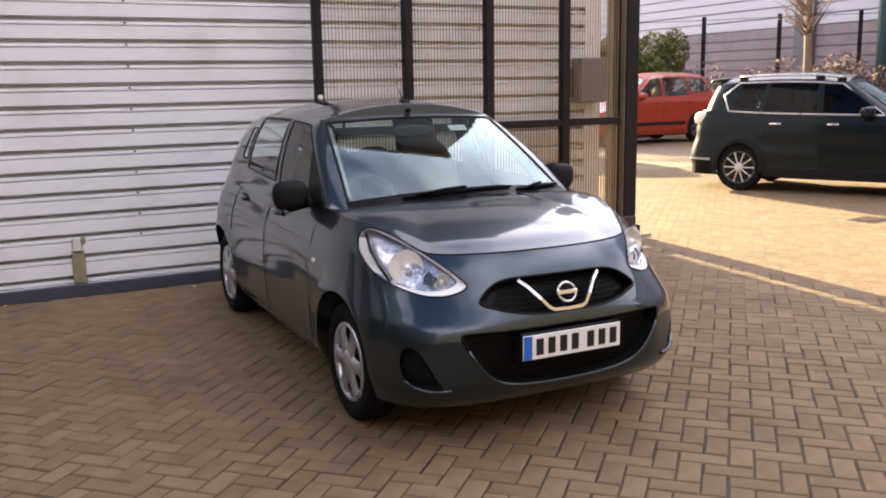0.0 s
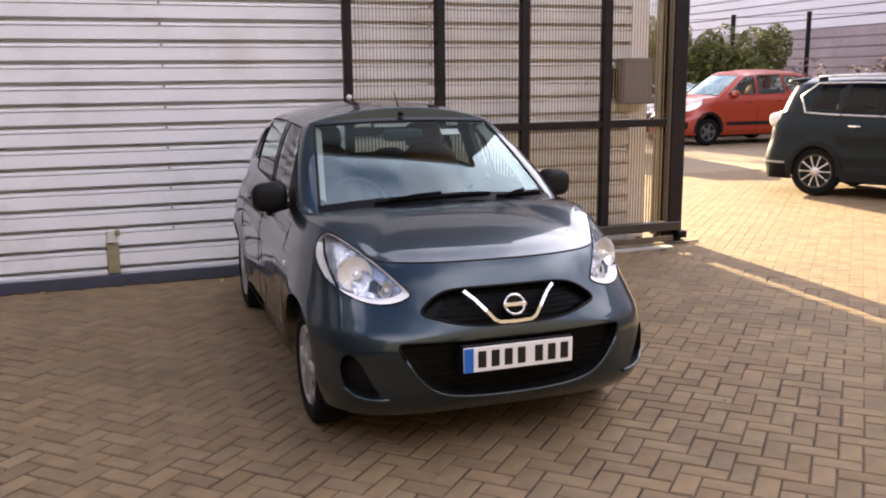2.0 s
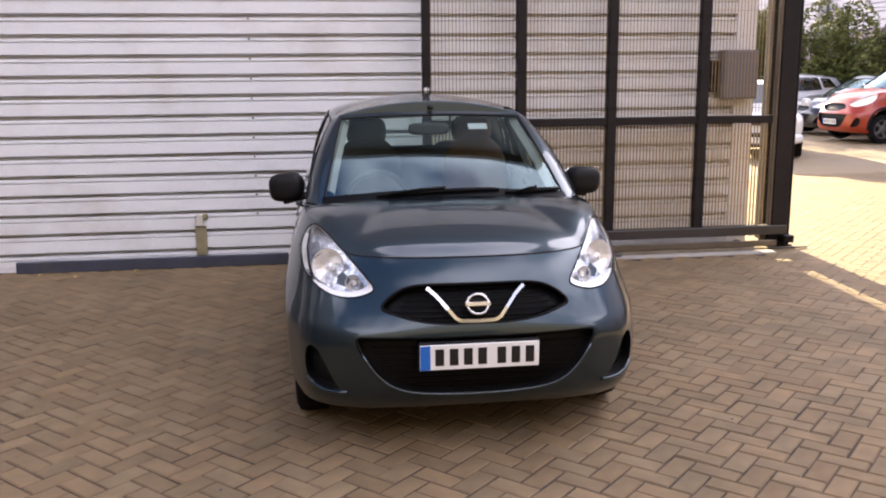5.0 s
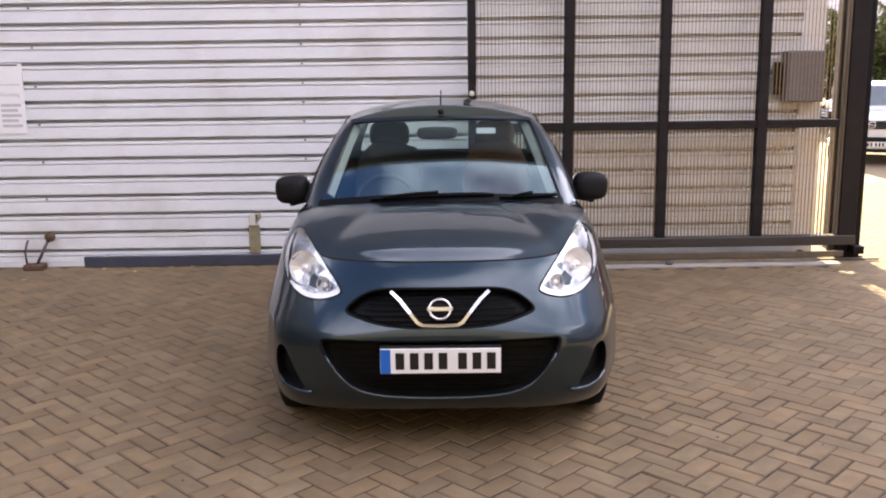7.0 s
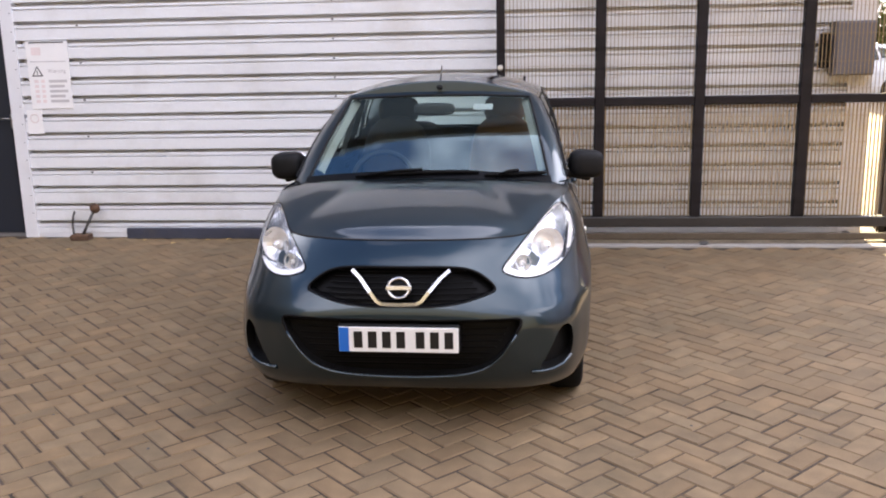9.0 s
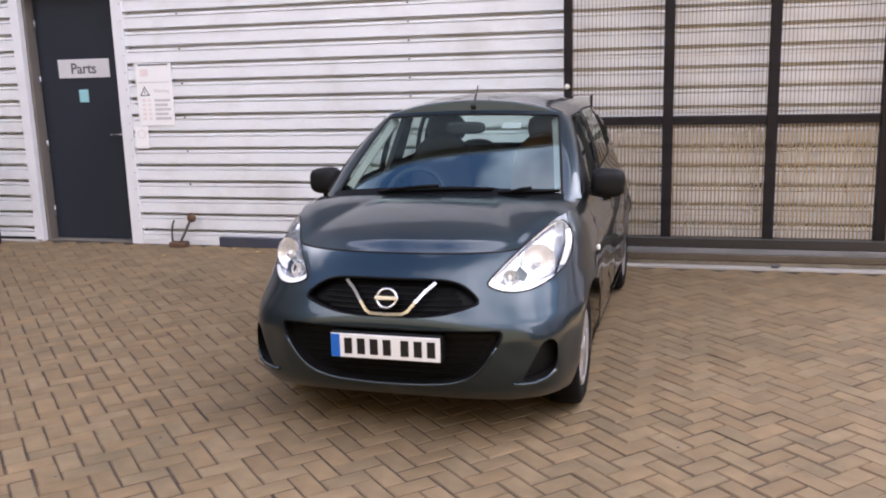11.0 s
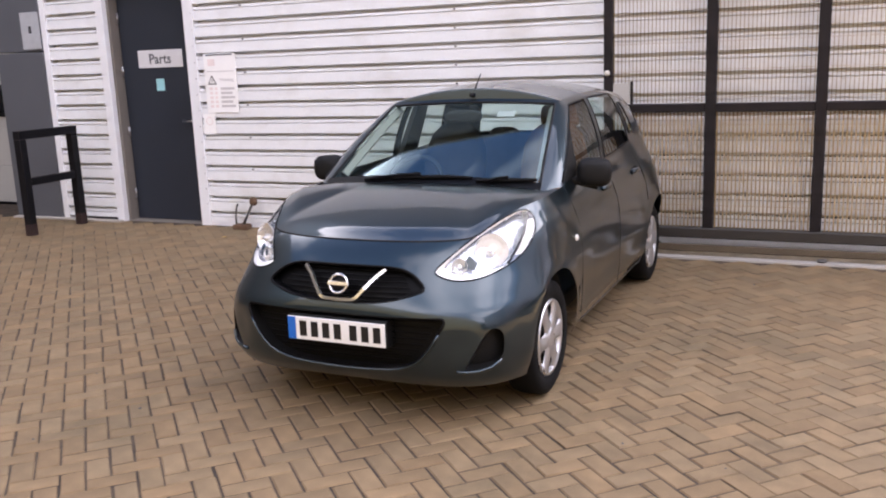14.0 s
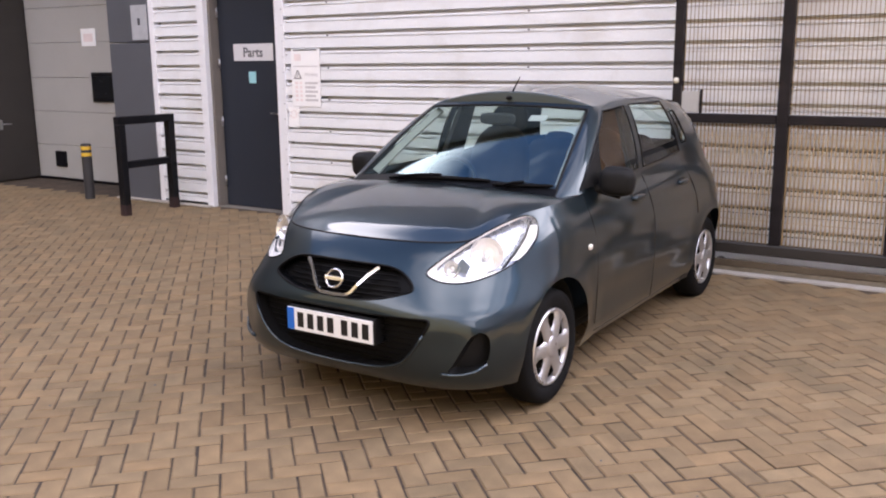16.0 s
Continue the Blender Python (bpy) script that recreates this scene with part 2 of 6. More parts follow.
def tube(points, r, n=8, bm=None, closed=False, caps=True):
    """A round rod along points."""
    bm = bm or bmesh.new()
    P = [Vector(p) for p in points]
    rings = []
    for i, p in enumerate(P):
        a = P[i - 1] if (i > 0 or closed) else p
        b = P[(i + 1) % len(P)] if (i < len(P) - 1 or closed) else p
        d = (b - a).normalized()
        u = d.orthogonal().normalized() if i == 0 else (rings_u - d * rings_u.dot(d)).normalized()
        rings_u = u
        v = d.cross(u)
        rr = r[i] if isinstance(r, (list, tuple)) else r
        rings.append([bm.verts.new(p + (u * math.cos(2 * math.pi * k / n) + v * math.sin(2 * math.pi * k / n)) * rr) for k in range(n)])
    m = len(rings)
    for i in range(m if closed else m - 1):
        a, b = rings[i], rings[(i + 1) % m]
        for k in range(n):
            f = bm.faces.new((a[k], a[(k + 1) % n], b[(k + 1) % n], b[k]))
            f.smooth = True
    if caps and not closed:
        bm.faces.new(rings[0][::-1]); bm.faces.new(rings[-1])
    return bm


def lathe(profile, n=48, axis="x", bm=None, smooth=True):
    """Turns (along, radius) points about an axis."""
    bm = bm or bmesh.new()
    rings = []
    for a, r in profile:
        ring = []
        for k in range(n):
            c, s = r * math.cos(2 * math.pi * k / n), r * math.sin(2 * math.pi * k / n)
            ring.append(bm.verts.new({"x": (a, c, s), "y": (c, a, s), "z": (c, s, a)}[axis]))
        rings.append(ring)
    for i in range(len(rings) - 1):
        for k in range(n):
            f = bm.faces.new((rings[i][k], rings[i][(k + 1) % n], rings[i + 1][(k + 1) % n], rings[i + 1][k]))
            f.smooth = smooth
    return bm


def prism(poly, y0, y1, bm=None, plane="xz"):
    """A flat outline given depth."""
    bm = bm or bmesh.new()
    def at(p, d):
        return {"xz": (p[0], d, p[1]), "yz": (d, p[0], p[1]), "xy": (p[0], p[1], d)}[plane]
    a = [bm.verts.new(at(p, y0)) for p in poly]
    b = [bm.verts.new(at(p, y1)) for p in poly]
    bm.faces.new(a); bm.faces.new(b[::-1])
    for i in range(len(poly)):
        j = (i + 1) % len(poly)
        bm.faces.new((a[i], b[i], b[j], a[j]))
    return bm


# ---- ground and paving ----
def ground_sheet():
    v = [(-400, -400, -0.014), (400, -400, -0.014), (400, 400, -0.014), (-400, 400, -0.014)]
    ob = new("ground", mesh_of("ground", v, [(0, 1, 2, 3)], M_GROUND))
    tagged(ob, "brown paved yard that stretches out to the horizon", "ground", kind="structure")


ground_sheet()

WALL_Y = 7.62      # face of the clad wall
GATE_Y = 7.37      # sliding gate
WALL_H = 7.0
CLAD_H = 3.92     # top of the white ribbed sheets
CORNER_X = 5.80    # corner of the clad building


def cladding(x0, x1, z0, z1, y, pitch=0.1670, first=0.165, bm=None, d=0.095):
    """Horizontal trapezoid sheet: broad flats proud of narrow grooves."""
    prof = [(z0, 0.0)]
    z = first
    while z < z1:
        if z - 0.07 > z0:
            prof += [(z - 0.071, 0.0), (z - 0.069, 0.034), (z - 0.060, 0.034), (z - 0.058, 0.008), (z - 0.035, 0.010), (z - 0.033, d), (z - 0.003, d), (z, 0.0)]
        z += pitch
    prof.append((z1, 0.0))
    xs = np.linspace(x0, x1, max(2, int((x1 - x0) / 0.9) + 2))
    verts, faces = [], []
    for i, x in enumerate(xs):
        for zz, dd in prof:
            verts.append((x, y + dd, zz))
    n = len(prof)
    for i in range(len(xs) - 1):
        for k in range(n - 1):
            a = i * n + k
            faces.append((a, a + n, a + n + 1, a + 1))
    return mesh_of("cladding_sheet", verts, faces, M_CLAD)


def screws(x0, x1, zs, y, step, parent, shift):
    """Short dark fixings in the grooves."""
    bm = bmesh.new()
    for i, z in enumerate(zs):
        x = x0 + shift + (0.0 if i % 1 else 0.0)
        while x < x1:
            box(x - 0.008, x + 0.008, y - 0.002, y + 0.03, z - 0.052, z - 0.036, 0, bm=bm)
            x += step
    part("screws", bm, M_SCREW, parent, "dark cladding screws")


def build_walls():
    w = empty("wall_north", pose(0, 0, 0), "white horizontally ribbed metal cladding wall of a warehouse", "wall", kind="structure")
    zs = [0.165 + 0.167 * k for k in range(1, 38)]
    for k, (a, b) in enumerate(((-1.745, 5.60), (-3.80, -3.06))):
        part("cladding_sheet", cladding(a, b, 0.045, CLAD_H, WALL_Y), M_CLAD, w)
        part("backing", box(a - 0.02, b + 0.02, WALL_Y + 0.10, WALL_Y + 0.30, 0.0, CLAD_H, 0), M_GREY, w)
    screws(-1.7, 0.5, zs[::2], WALL_Y, 2.32, w, 0.55)
    screws(-1.7, 5.5, zs[1:], WALL_Y, 2.32, w, 2.9)
    # white corner and jamb trims
    part("trim", box(5.60, CORNER_X, WALL_Y - 0.006, WALL_Y + 0.30, 0.0, CLAD_H, 0.004), M_TRIMW, w)
    part("trim", box(-1.87, -1.745, WALL_Y - 0.012, WALL_Y + 0.24, 0.0, CLAD_H, 0.004), M_TRIMW, w)
    part("trim", box(-3.06, -2.955, WALL_Y - 0.012, WALL_Y + 0.06, 0.0, CLAD_H, 0.004), M_TRIMW, w)
    part("trim", box(-3.88, -3.80, WALL_Y - 0.012, WALL_Y + 0.30, 0.0, CLAD_H, 0.004), M_TRIMW, w)
    part("trim", box(-1.745, 5.60, WALL_Y + 0.004, WALL_Y + 0.03, 0.0, 0.043, 0.002), M_TRIMW, w)
    bm = bmesh.new()
    for z in zs[:18]:
        box(-1.772, -1.764, WALL_Y - 0.016, WALL_Y - 0.011, z - 0.097, z - 0.089, 0, bm=bm)
    part("trim_screws", bm, M_SCREW, w, "dark screws on the white jamb trim")
    part("foot_strip", box(-4.62, -2.96, WALL_Y - 0.10, WALL_Y - 0.022, 0.0, 0.022, 0.006), M_CONC, w, "pale concrete strip at the foot")
    part("upper_wall", box(-3.88, CORNER_X - 0.002, WALL_Y + 0.002, WALL_Y + 0.30, CLAD_H + 0.004, WALL_H, 0.004), M_UPPER, w, "plain dark grey upper wall")
    # dark reveal of the door recess
    part("reveal", box(-3.055, -2.925, WALL_Y + 0.061, WALL_Y + 0.30, 0.0, 2.6, 0.002), M_REVEAL, w, "taupe door reveal")
    part("lintel", box(-2.955, -1.87, WALL_Y, WALL_Y + 0.30, 2.6, CLAD_H, 0.004), M_CLAD, w)
    # grey pier beside the shutter
    part("pier", box(-4.62, -3.884, WALL_Y - 0.02, WALL_Y + 0.9, 0.0, 1.93, 0.006), M_GREY, w, "smooth mid-grey steel pier panel")
    part("pier", box(-4.62, -3.884, WALL_Y - 0.02, WALL_Y + 0.9, 1.942, WALL_H, 0.006), M_GREY, w, "smooth mid-grey steel pier panel")
    part("shutter_lintel", box(-7.45, -4.62, WALL_Y, WALL_Y + 1.0, 3.6, WALL_H, 0.006), M_CLAD, w)
    # the body of the building behind
    part("gable", box(5.50, CORNER_X - 0.004, WALL_Y + 0.31, 26, 0.0, WALL_H, 0), M_CLAD, w)
    part("rear_mass", box(-24, 5.49, 9.4, 26, 0.0, WALL_H - 0.02, 0), M_GREY, w)
    r = part("roof", box(-24.2, CORNER_X + 0.12, WALL_Y - 0.18, 26, WALL_H + 0.002, WALL_H + 0.22, 0.01), M_ROOF, w)
    # left-hand dark wall
    part("dark_pier", box(-9.2, -7.46, WALL_Y + 0.02, 9.3, 0.0, WALL_H, 0.006), M_PIER, w, "dark grey metal wall panel")
    part("dark_panel", box(-9.1, -8.1, WALL_Y - 0.03, WALL_Y + 0.02, 0.35, 2.4, 0.006), M_DOOR, w, "dark grey door panel")
    # Two unseen walls, added to block low sky light from south and west.
    s = empty("wall_south", pose(0, 0, 0), "plain dark unseen wall added to hold back the low southern sky", "wall", kind="structure")
    part("panel", box(-24, 34, -9.4, -9.0, 0.0, 8.5, 0.02), M_BLOCKW, s)
    v = empty("wall_west", pose(0, 0, 0), "plain dark unseen wall added to hold back the western sky", "wall", kind="structure")
    part("panel", box(-10.6, -10.2, -8.99, 7.6, 0.0, 10.5, 0.02), M_BLOCKW, v)
    part("far_wall", box(-24, -9.21, WALL_Y + 0.1, 9.3, 0.0, WALL_H, 0), M_CLAD, w)


build_walls()


def build_shutter():
    d = empty("door_2", pose(0, 0, 0), "closed pale grey sectional shutter door", "door", kind="structure")
    z = 0.03
    while z < 3.6:
        part("slat", box(-7.45, -4.63, 8.36, 8.41, z, z + 0.486, 0.006), M_ROLLER, d)
        z += 0.49
    part("rubber_seal", box(-7.45, -4.63, 8.345, 8.41, 0.0, 0.035, 0.004), M_BLACK, d, "black rubber seal at the foot")
    part("window_frame", box(-6.02, -5.36, 8.335, 8.37, 1.16, 1.57, 0.012, 2), M_BLACK, d, "black window frame")
    part("pane", box(-5.97, -5.41, 8.330, 8.336, 1.21, 1.52, 0.002), glass_dark, d, "dark glass pane")
    part("vent", box(-7.0, -6.76, 8.33, 8.37, 0.20, 0.43, 0.012, 2), M_BLACK, d, "small black vent flap")


glass_dark = mat("dark_glass", (0.008, 0.009, 0.011), 0.25, var=0.05, bump=0, spec=0.25)
build_shutter()


def build_parts_door():
    d = empty("door_1", pose(0, 0, 0), "closed dark slate-grey steel door in a white frame", "door", kind="structure")
    y = 7.80
    part("leaf", box(-2.92, -1.885, y, y + 0.05, 0.012, 2.55, 0.004), M_DOOR, d)
    part("threshold", box(-2.93, -1.875, WALL_Y + 0.02, y - 0.002, 0.0, 0.010, 0.002), M_REVEAL, d)
    for z in (0.25, 0.95, 1.62, 2.2):
        part("hinge", tube([(-2.915, y - 0.012, z), (-2.915, y - 0.012, z + 0.11)], 0.011), M_STEEL, d, "steel hinge knuckle")
    h = part("door_handle", tube([(-1.97, y - 0.005, 1.12), (-1.97, y - 0.055, 1.12), (-2.0, y - 0.06, 1.12), (-2.10, y - 0.06, 1.12)], 0.010), M_STEEL, d, "brushed steel lever handle")
    part("rose", box(-1.995, -1.945, y - 0.008, y - 0.001, 1.02, 1.16, 0.003), M_STEEL, h)


build_parts_door()


def build_side_door():
    d = empty("door_3", pose(0, 0, 0), "dark brown steel door in the return wall, with a narrow glass strip", "door", kind="structure")
    part("leaf", box(-7.458, -7.435, 7.66, 8.34, 0.02, 2.25, 0.004), M_PIER, d)
    part("pane", box(-7.434, -7.428, 7.70, 7.79, 1.10, 1.90, 0.002), M_NOTE, d, "pale clouded glass strip")
    h = part("door_handle", tube([(-7.434, 7.80, 0.84), (-7.385, 7.80, 0.84), (-7.375, 7.83, 0.84), (-7.375, 7.93, 0.84)], 0.011), M_STEEL, d, "bright steel lever handle")
    part("rose", box(-7.434, -7.427, 7.775, 7.825, 0.76, 0.90, 0.003), M_STEEL, h)


build_side_door()


def text_mesh(body, size, material, m, parent, name="lettering"):
    cu = bpy.data.curves.new(name, "FONT")
    cu.body, cu.size, cu.extrude, cu.offset = body, size, 0.0006, (0.0025 if size > 0.1 else 0.0)
    cu.align_x, cu.align_y = "CENTER", "CENTER"
    tmp = bpy.data.objects.new("tmp_text", cu)
    scene.collection.objects.link(tmp)
    me = bpy.data.meshes.new_from_object(tmp.evaluated_get(bpy.context.evaluated_depsgraph_get()))
    bpy.data.objects.remove(tmp)
    me.materials.clear(); me.materials.append(material)
    ob = new(name, me)
    ob.parent = parent
    ob.matrix_basis = m
    return ob


def build_signs():
    y = 7.80
    s = empty("door_sign", pose(-2.38, y, 1.80), "white sign plate reading Parts on a dark door", "sign")
    part("plate", box(-0.305, 0.305, -0.008, -0.001, -0.095, 0.095, 0.002), M_PLATE, s)
    text_mesh("Parts", 0.15, M_INKP, pose(0.0, -0.0095, -0.005, 90), s)
    st = empty("door_sticker", pose(-2.41, y, 1.52), "small pale cyan notice stuck on the door", "sticker")
    part("sheet", box(-0.055, 0.055, -0.005, -0.001, -0.065, 0.065, 0.001), M_CYAN, st)
    # warning notice on the cladding
    n = empty("warning_notice", pose(-1.455, WALL_Y, 1.52), "white laminated warning notice with a triangle, on the cladding", "notice")
    part("sheet", box(-0.20, 0.20, -0.010, -0.003, -0.305, 0.305, 0.002), M_PAPER, n)
    part("edge_strip", box(-0.165, 0.165, -0.013, -0.0105, 0.286, 0.298, 0.001), M_INKD, n)
    tri = part("warning_triangle", prism([(-0.165, -0.01), (-0.055, -0.01), (-0.11, 0.085)], -0.0125, -0.0105), M_INKD, n, "black warning triangle")
    part("triangle_field", prism([(-0.148, 0.0), (-0.072, 0.0), (-0.11, 0.066)], -0.0135, -0.0125), M_PAPER, tri)
    part("triangle_mark", box(-0.1135, -0.1065, -0.0145, -0.0135, 0.008, 0.044, 0), M_INKD, tri)
    text_mesh("Warning", 0.050, M_INK, pose(0.075, -0.0118, 0.037, 90), n, "heading")
    part("rule", box(-0.17, 0.17, -0.0118, -0.0105, 0.118, 0.126, 0), M_INK, n)
    part("print_block", box(-0.15, -0.06, -0.0118, -0.0105, 0.18, 0.25, 0), M_PINK, n, "faded red print")
    part("print_block", box(0.0, 0.16, -0.0118, -0.0105, 0.17, 0.25, 0), M_PAPER, n)
    for k in range(5):
        z = -0.055 - 0.045 * k
        part("print_line", box(-0.01, 0.165 - 0.03 * (k % 2), -0.0118, -0.0105, z - 0.012, z + 0.012, 0), M_INK, n)
        part("print_symbol", box(-0.15, -0.11, -0.0118, -0.0105, z - 0.014, z + 0.014, 0), M_PINK, n)
        part("print_symbol", box(-0.085, -0.05, -0.0118, -0.0105, z - 0.014, z + 0.014, 0), M_PINK, n)
    n2 = empty("small_notice", pose(-1.645, WALL_Y, 1.10), "small white notice with a faded red ring, on the cladding", "notice")
    part("sheet", box(-0.075, 0.075, -0.008, -0.003, -0.115, 0.105, 0.002), M_PAPER, n2)
    part("ring", tube([(0.04 * math.cos(a), -0.0095, 0.03 + 0.04 * math.sin(a)) for a in np.linspace(0, 2 * math.pi, 20, endpoint=False)], 0.004, 5, closed=True), M_PINK, n2, "faded red ring")
    p = empty("pier_notice", pose(-4.03, WALL_Y - 0.02, 2.17), "white notice with a small dark symbol on the grey pier", "notice")
    part("sheet", box(-0.14, 0.14, -0.008, -0.001, -0.205, 0.205, 0.002), M_NOTE, p)
    part("symbol", box(-0.025, 0.02, -0.0095, -0.0082, -0.03, 0.05, 0), M_INKD, p)
    q = empty("shutter_notice", pose(-6.03, 8.36, 2.05), "small white paper on the shutter door", "notice")
    part("sheet", box(-0.155, 0.155, -0.008, -0.001, -0.12, 0.12, 0.002), M_PAPER, q)
    part("print_block", box(-0.10, 0.10, -0.0095, -0.0082, -0.06, 0.05, 0), M_PINK, q)


build_signs()


# ---- sliding gate ----
def build_gate():
    g = empty("sliding_gate", pose(0, GATE_Y, 0), "black steel sliding gate with fine wire mesh along the wall", "gate")
    top = 2.75
    for x, w in ((2.685, 0.035), (3.515, 0.042), (4.335, 0.042), (5.185, 0.045), (5.985, 0.076)):
        part("post", box(x - w, x + w, -0.04, 0.04, 0.239, top, 0.006), M_GATE, g)
    xs = (2.72, 3.473, 3.557, 4.293, 4.377, 5.14, 5.23, 5.860)
    for a, b in zip(xs[::2], xs[1::2]):
        part("rail", box(a, b, -0.035, 0.035, 1.185, 1.255, 0.006), M_GATE, g)
    part("top_rail", box(2.65, 6.035, -0.035, 0.035, top + 0.001, top + 0.08, 0.006), M_GATE, g)
    part("bottom_rail", box(2.55, 6.061, -0.05, 0.05, 0.150, 0.238, 0.008), M_PIER, g, "dark brown bottom rail")
    part("guide_channel", box(2.55, 5.96, -0.058, -0.040, 0.046, 0.100, 0.004), M_CHAN, g, "weathered brown guide channel")
    bm = bmesh.new()
    x = 2.73
    while x < 5.85:
        if not any(abs(x - c) < 0.05 for c in (3.515, 4.335, 5.185)):
            # Wires below the middle rail are drawn wider, which darkens that half.
            for z0, z1, r in ((0.239, 1.18, 0.0058), (1.26, top, 0.0025)):
                box(x - r, x + r, 0.003, 0.008, z0, z1, 0, bm=bm)
        x += 0.0310
    part("wire_mesh", bm, M_WIRE, g, "upright wires of the mesh infill, wider in the lower half")
    bm = bmesh.new()
    z = 0.2
    while z < top:
        for a, b in zip(xs[::2], xs[1::2]):
            box(a, b, 0.0095, 0.0135, z - 0.0012, z + 0.0012, 0, bm=bm)
        z += 0.22
    part("cross_mesh", bm, M_WIRE, g, "thin level wires of the mesh infill")
    part("edge_channel", box(5.880, 5.908, -0.03, 0.03, 0.239, top, 0.006), M_CHAN, g, "weathered taupe edge channel")
    k = part("cap", lathe([(-0.06, 0.0), (-0.058, 0.018), (-0.05, 0.024), (-0.041, 0.024)], 20, "y"), M_CREAM, g, "small pale round cap")
    k.matrix_basis = pose(2.68, 0, 1.515)
    lock = part("lock_plate", box(2.730, 2.872, -0.040, -0.030, 1.262, 1.432, 0.006), M_ROLLER, g, "pale grey lock guard plate")
    part("edge_bar", box(2.874, 2.894, -0.044, -0.026, 1.258, 1.445, 0.003), M_GATE, lock, "dark edge bar")
    for x in (3.1, 5.6):
        wv = part("roller", lathe([(-0.02, 0.01), (-0.02, 0.05), (0.02, 0.05), (0.02, 0.01)], 24, "y"), M_IRON, g, "iron guide roller")
        wv.matrix_basis = pose(x, 0, 0.054)
    t = empty("gate_track", pose(0, 0, 0), "steel guide track on a pale concrete strip at the foot of the wall", "track", kind="structure")
    part("strip", box(2.2, 5.9, 7.20, 7.30, -0.01, 0.012, 0.004), M_CONC, t, "pale concrete strip")
    for yy in (7.335, 7.44, 7.545):
        part("track_rail", box(2.3, 5.74, yy - 0.012, yy + 0.012, 0.0065, 0.042, 0.003), M_RAIL, t, "dusty pale steel track rail")
    part("bed", box(2.2, 5.75, 7.302, 7.60, -0.01, 0.006, 0.002), M_SAND, t)
    part("rail", box(2.3, 6.3, GATE_Y - 0.012, GATE_Y + 0.012, 0.006, 0.020, 0.003), M_IRON, t)


build_gate()


def build_gate_post():
    g = empty("gate_post", pose(6.085, 7.62, 0), "tall black square steel gate post with a lighter brown edge", "post")
    part("shaft", box(-0.10, 0.11, -0.11, 0.10, 0.0, 3.4, 0.008), M_BLACK, g)
    part("receiver", box(-0.150, -0.102, -0.07, 0.08, 0.06, 3.2, 0.006), M_PIER, g, "dark brown receiving channel")
    part("edge_strip", box(-0.168, -0.151, -0.055, -0.030, 0.06, 3.2, 0.003), M_REVEAL, g, "taupe edge strip")
    part("base_plate", box(-0.12, 0.14, -0.12, 0.12, 0.0, 0.012, 0.004), M_BLACK, g)
    part("stop", box(0.0, 0.10, -0.22, -0.112, 0.05, 0.12, 0.006), M_BLACK, g)
    b = empty("control_box", pose(5.58, 7.60, 1.62), "grey metal control box fixed to the wall behind the gate mesh", "control box")
    part("body", box(-0.16, 0.17, -0.15, -0.002, -0.22, 0.22, 0.012, 2), M_BOXG, b)
    part("lid", box(-0.15, 0.16, -0.162, -0.151, -0.21, 0.21, 0.006), M_BOXG, b)
    part("side_flap", box(-0.24, -0.162, -0.06, -0.002, -0.16, 0.13, 0.01), M_BLACK, b, "dark flap beside the box")


build_gate_post()


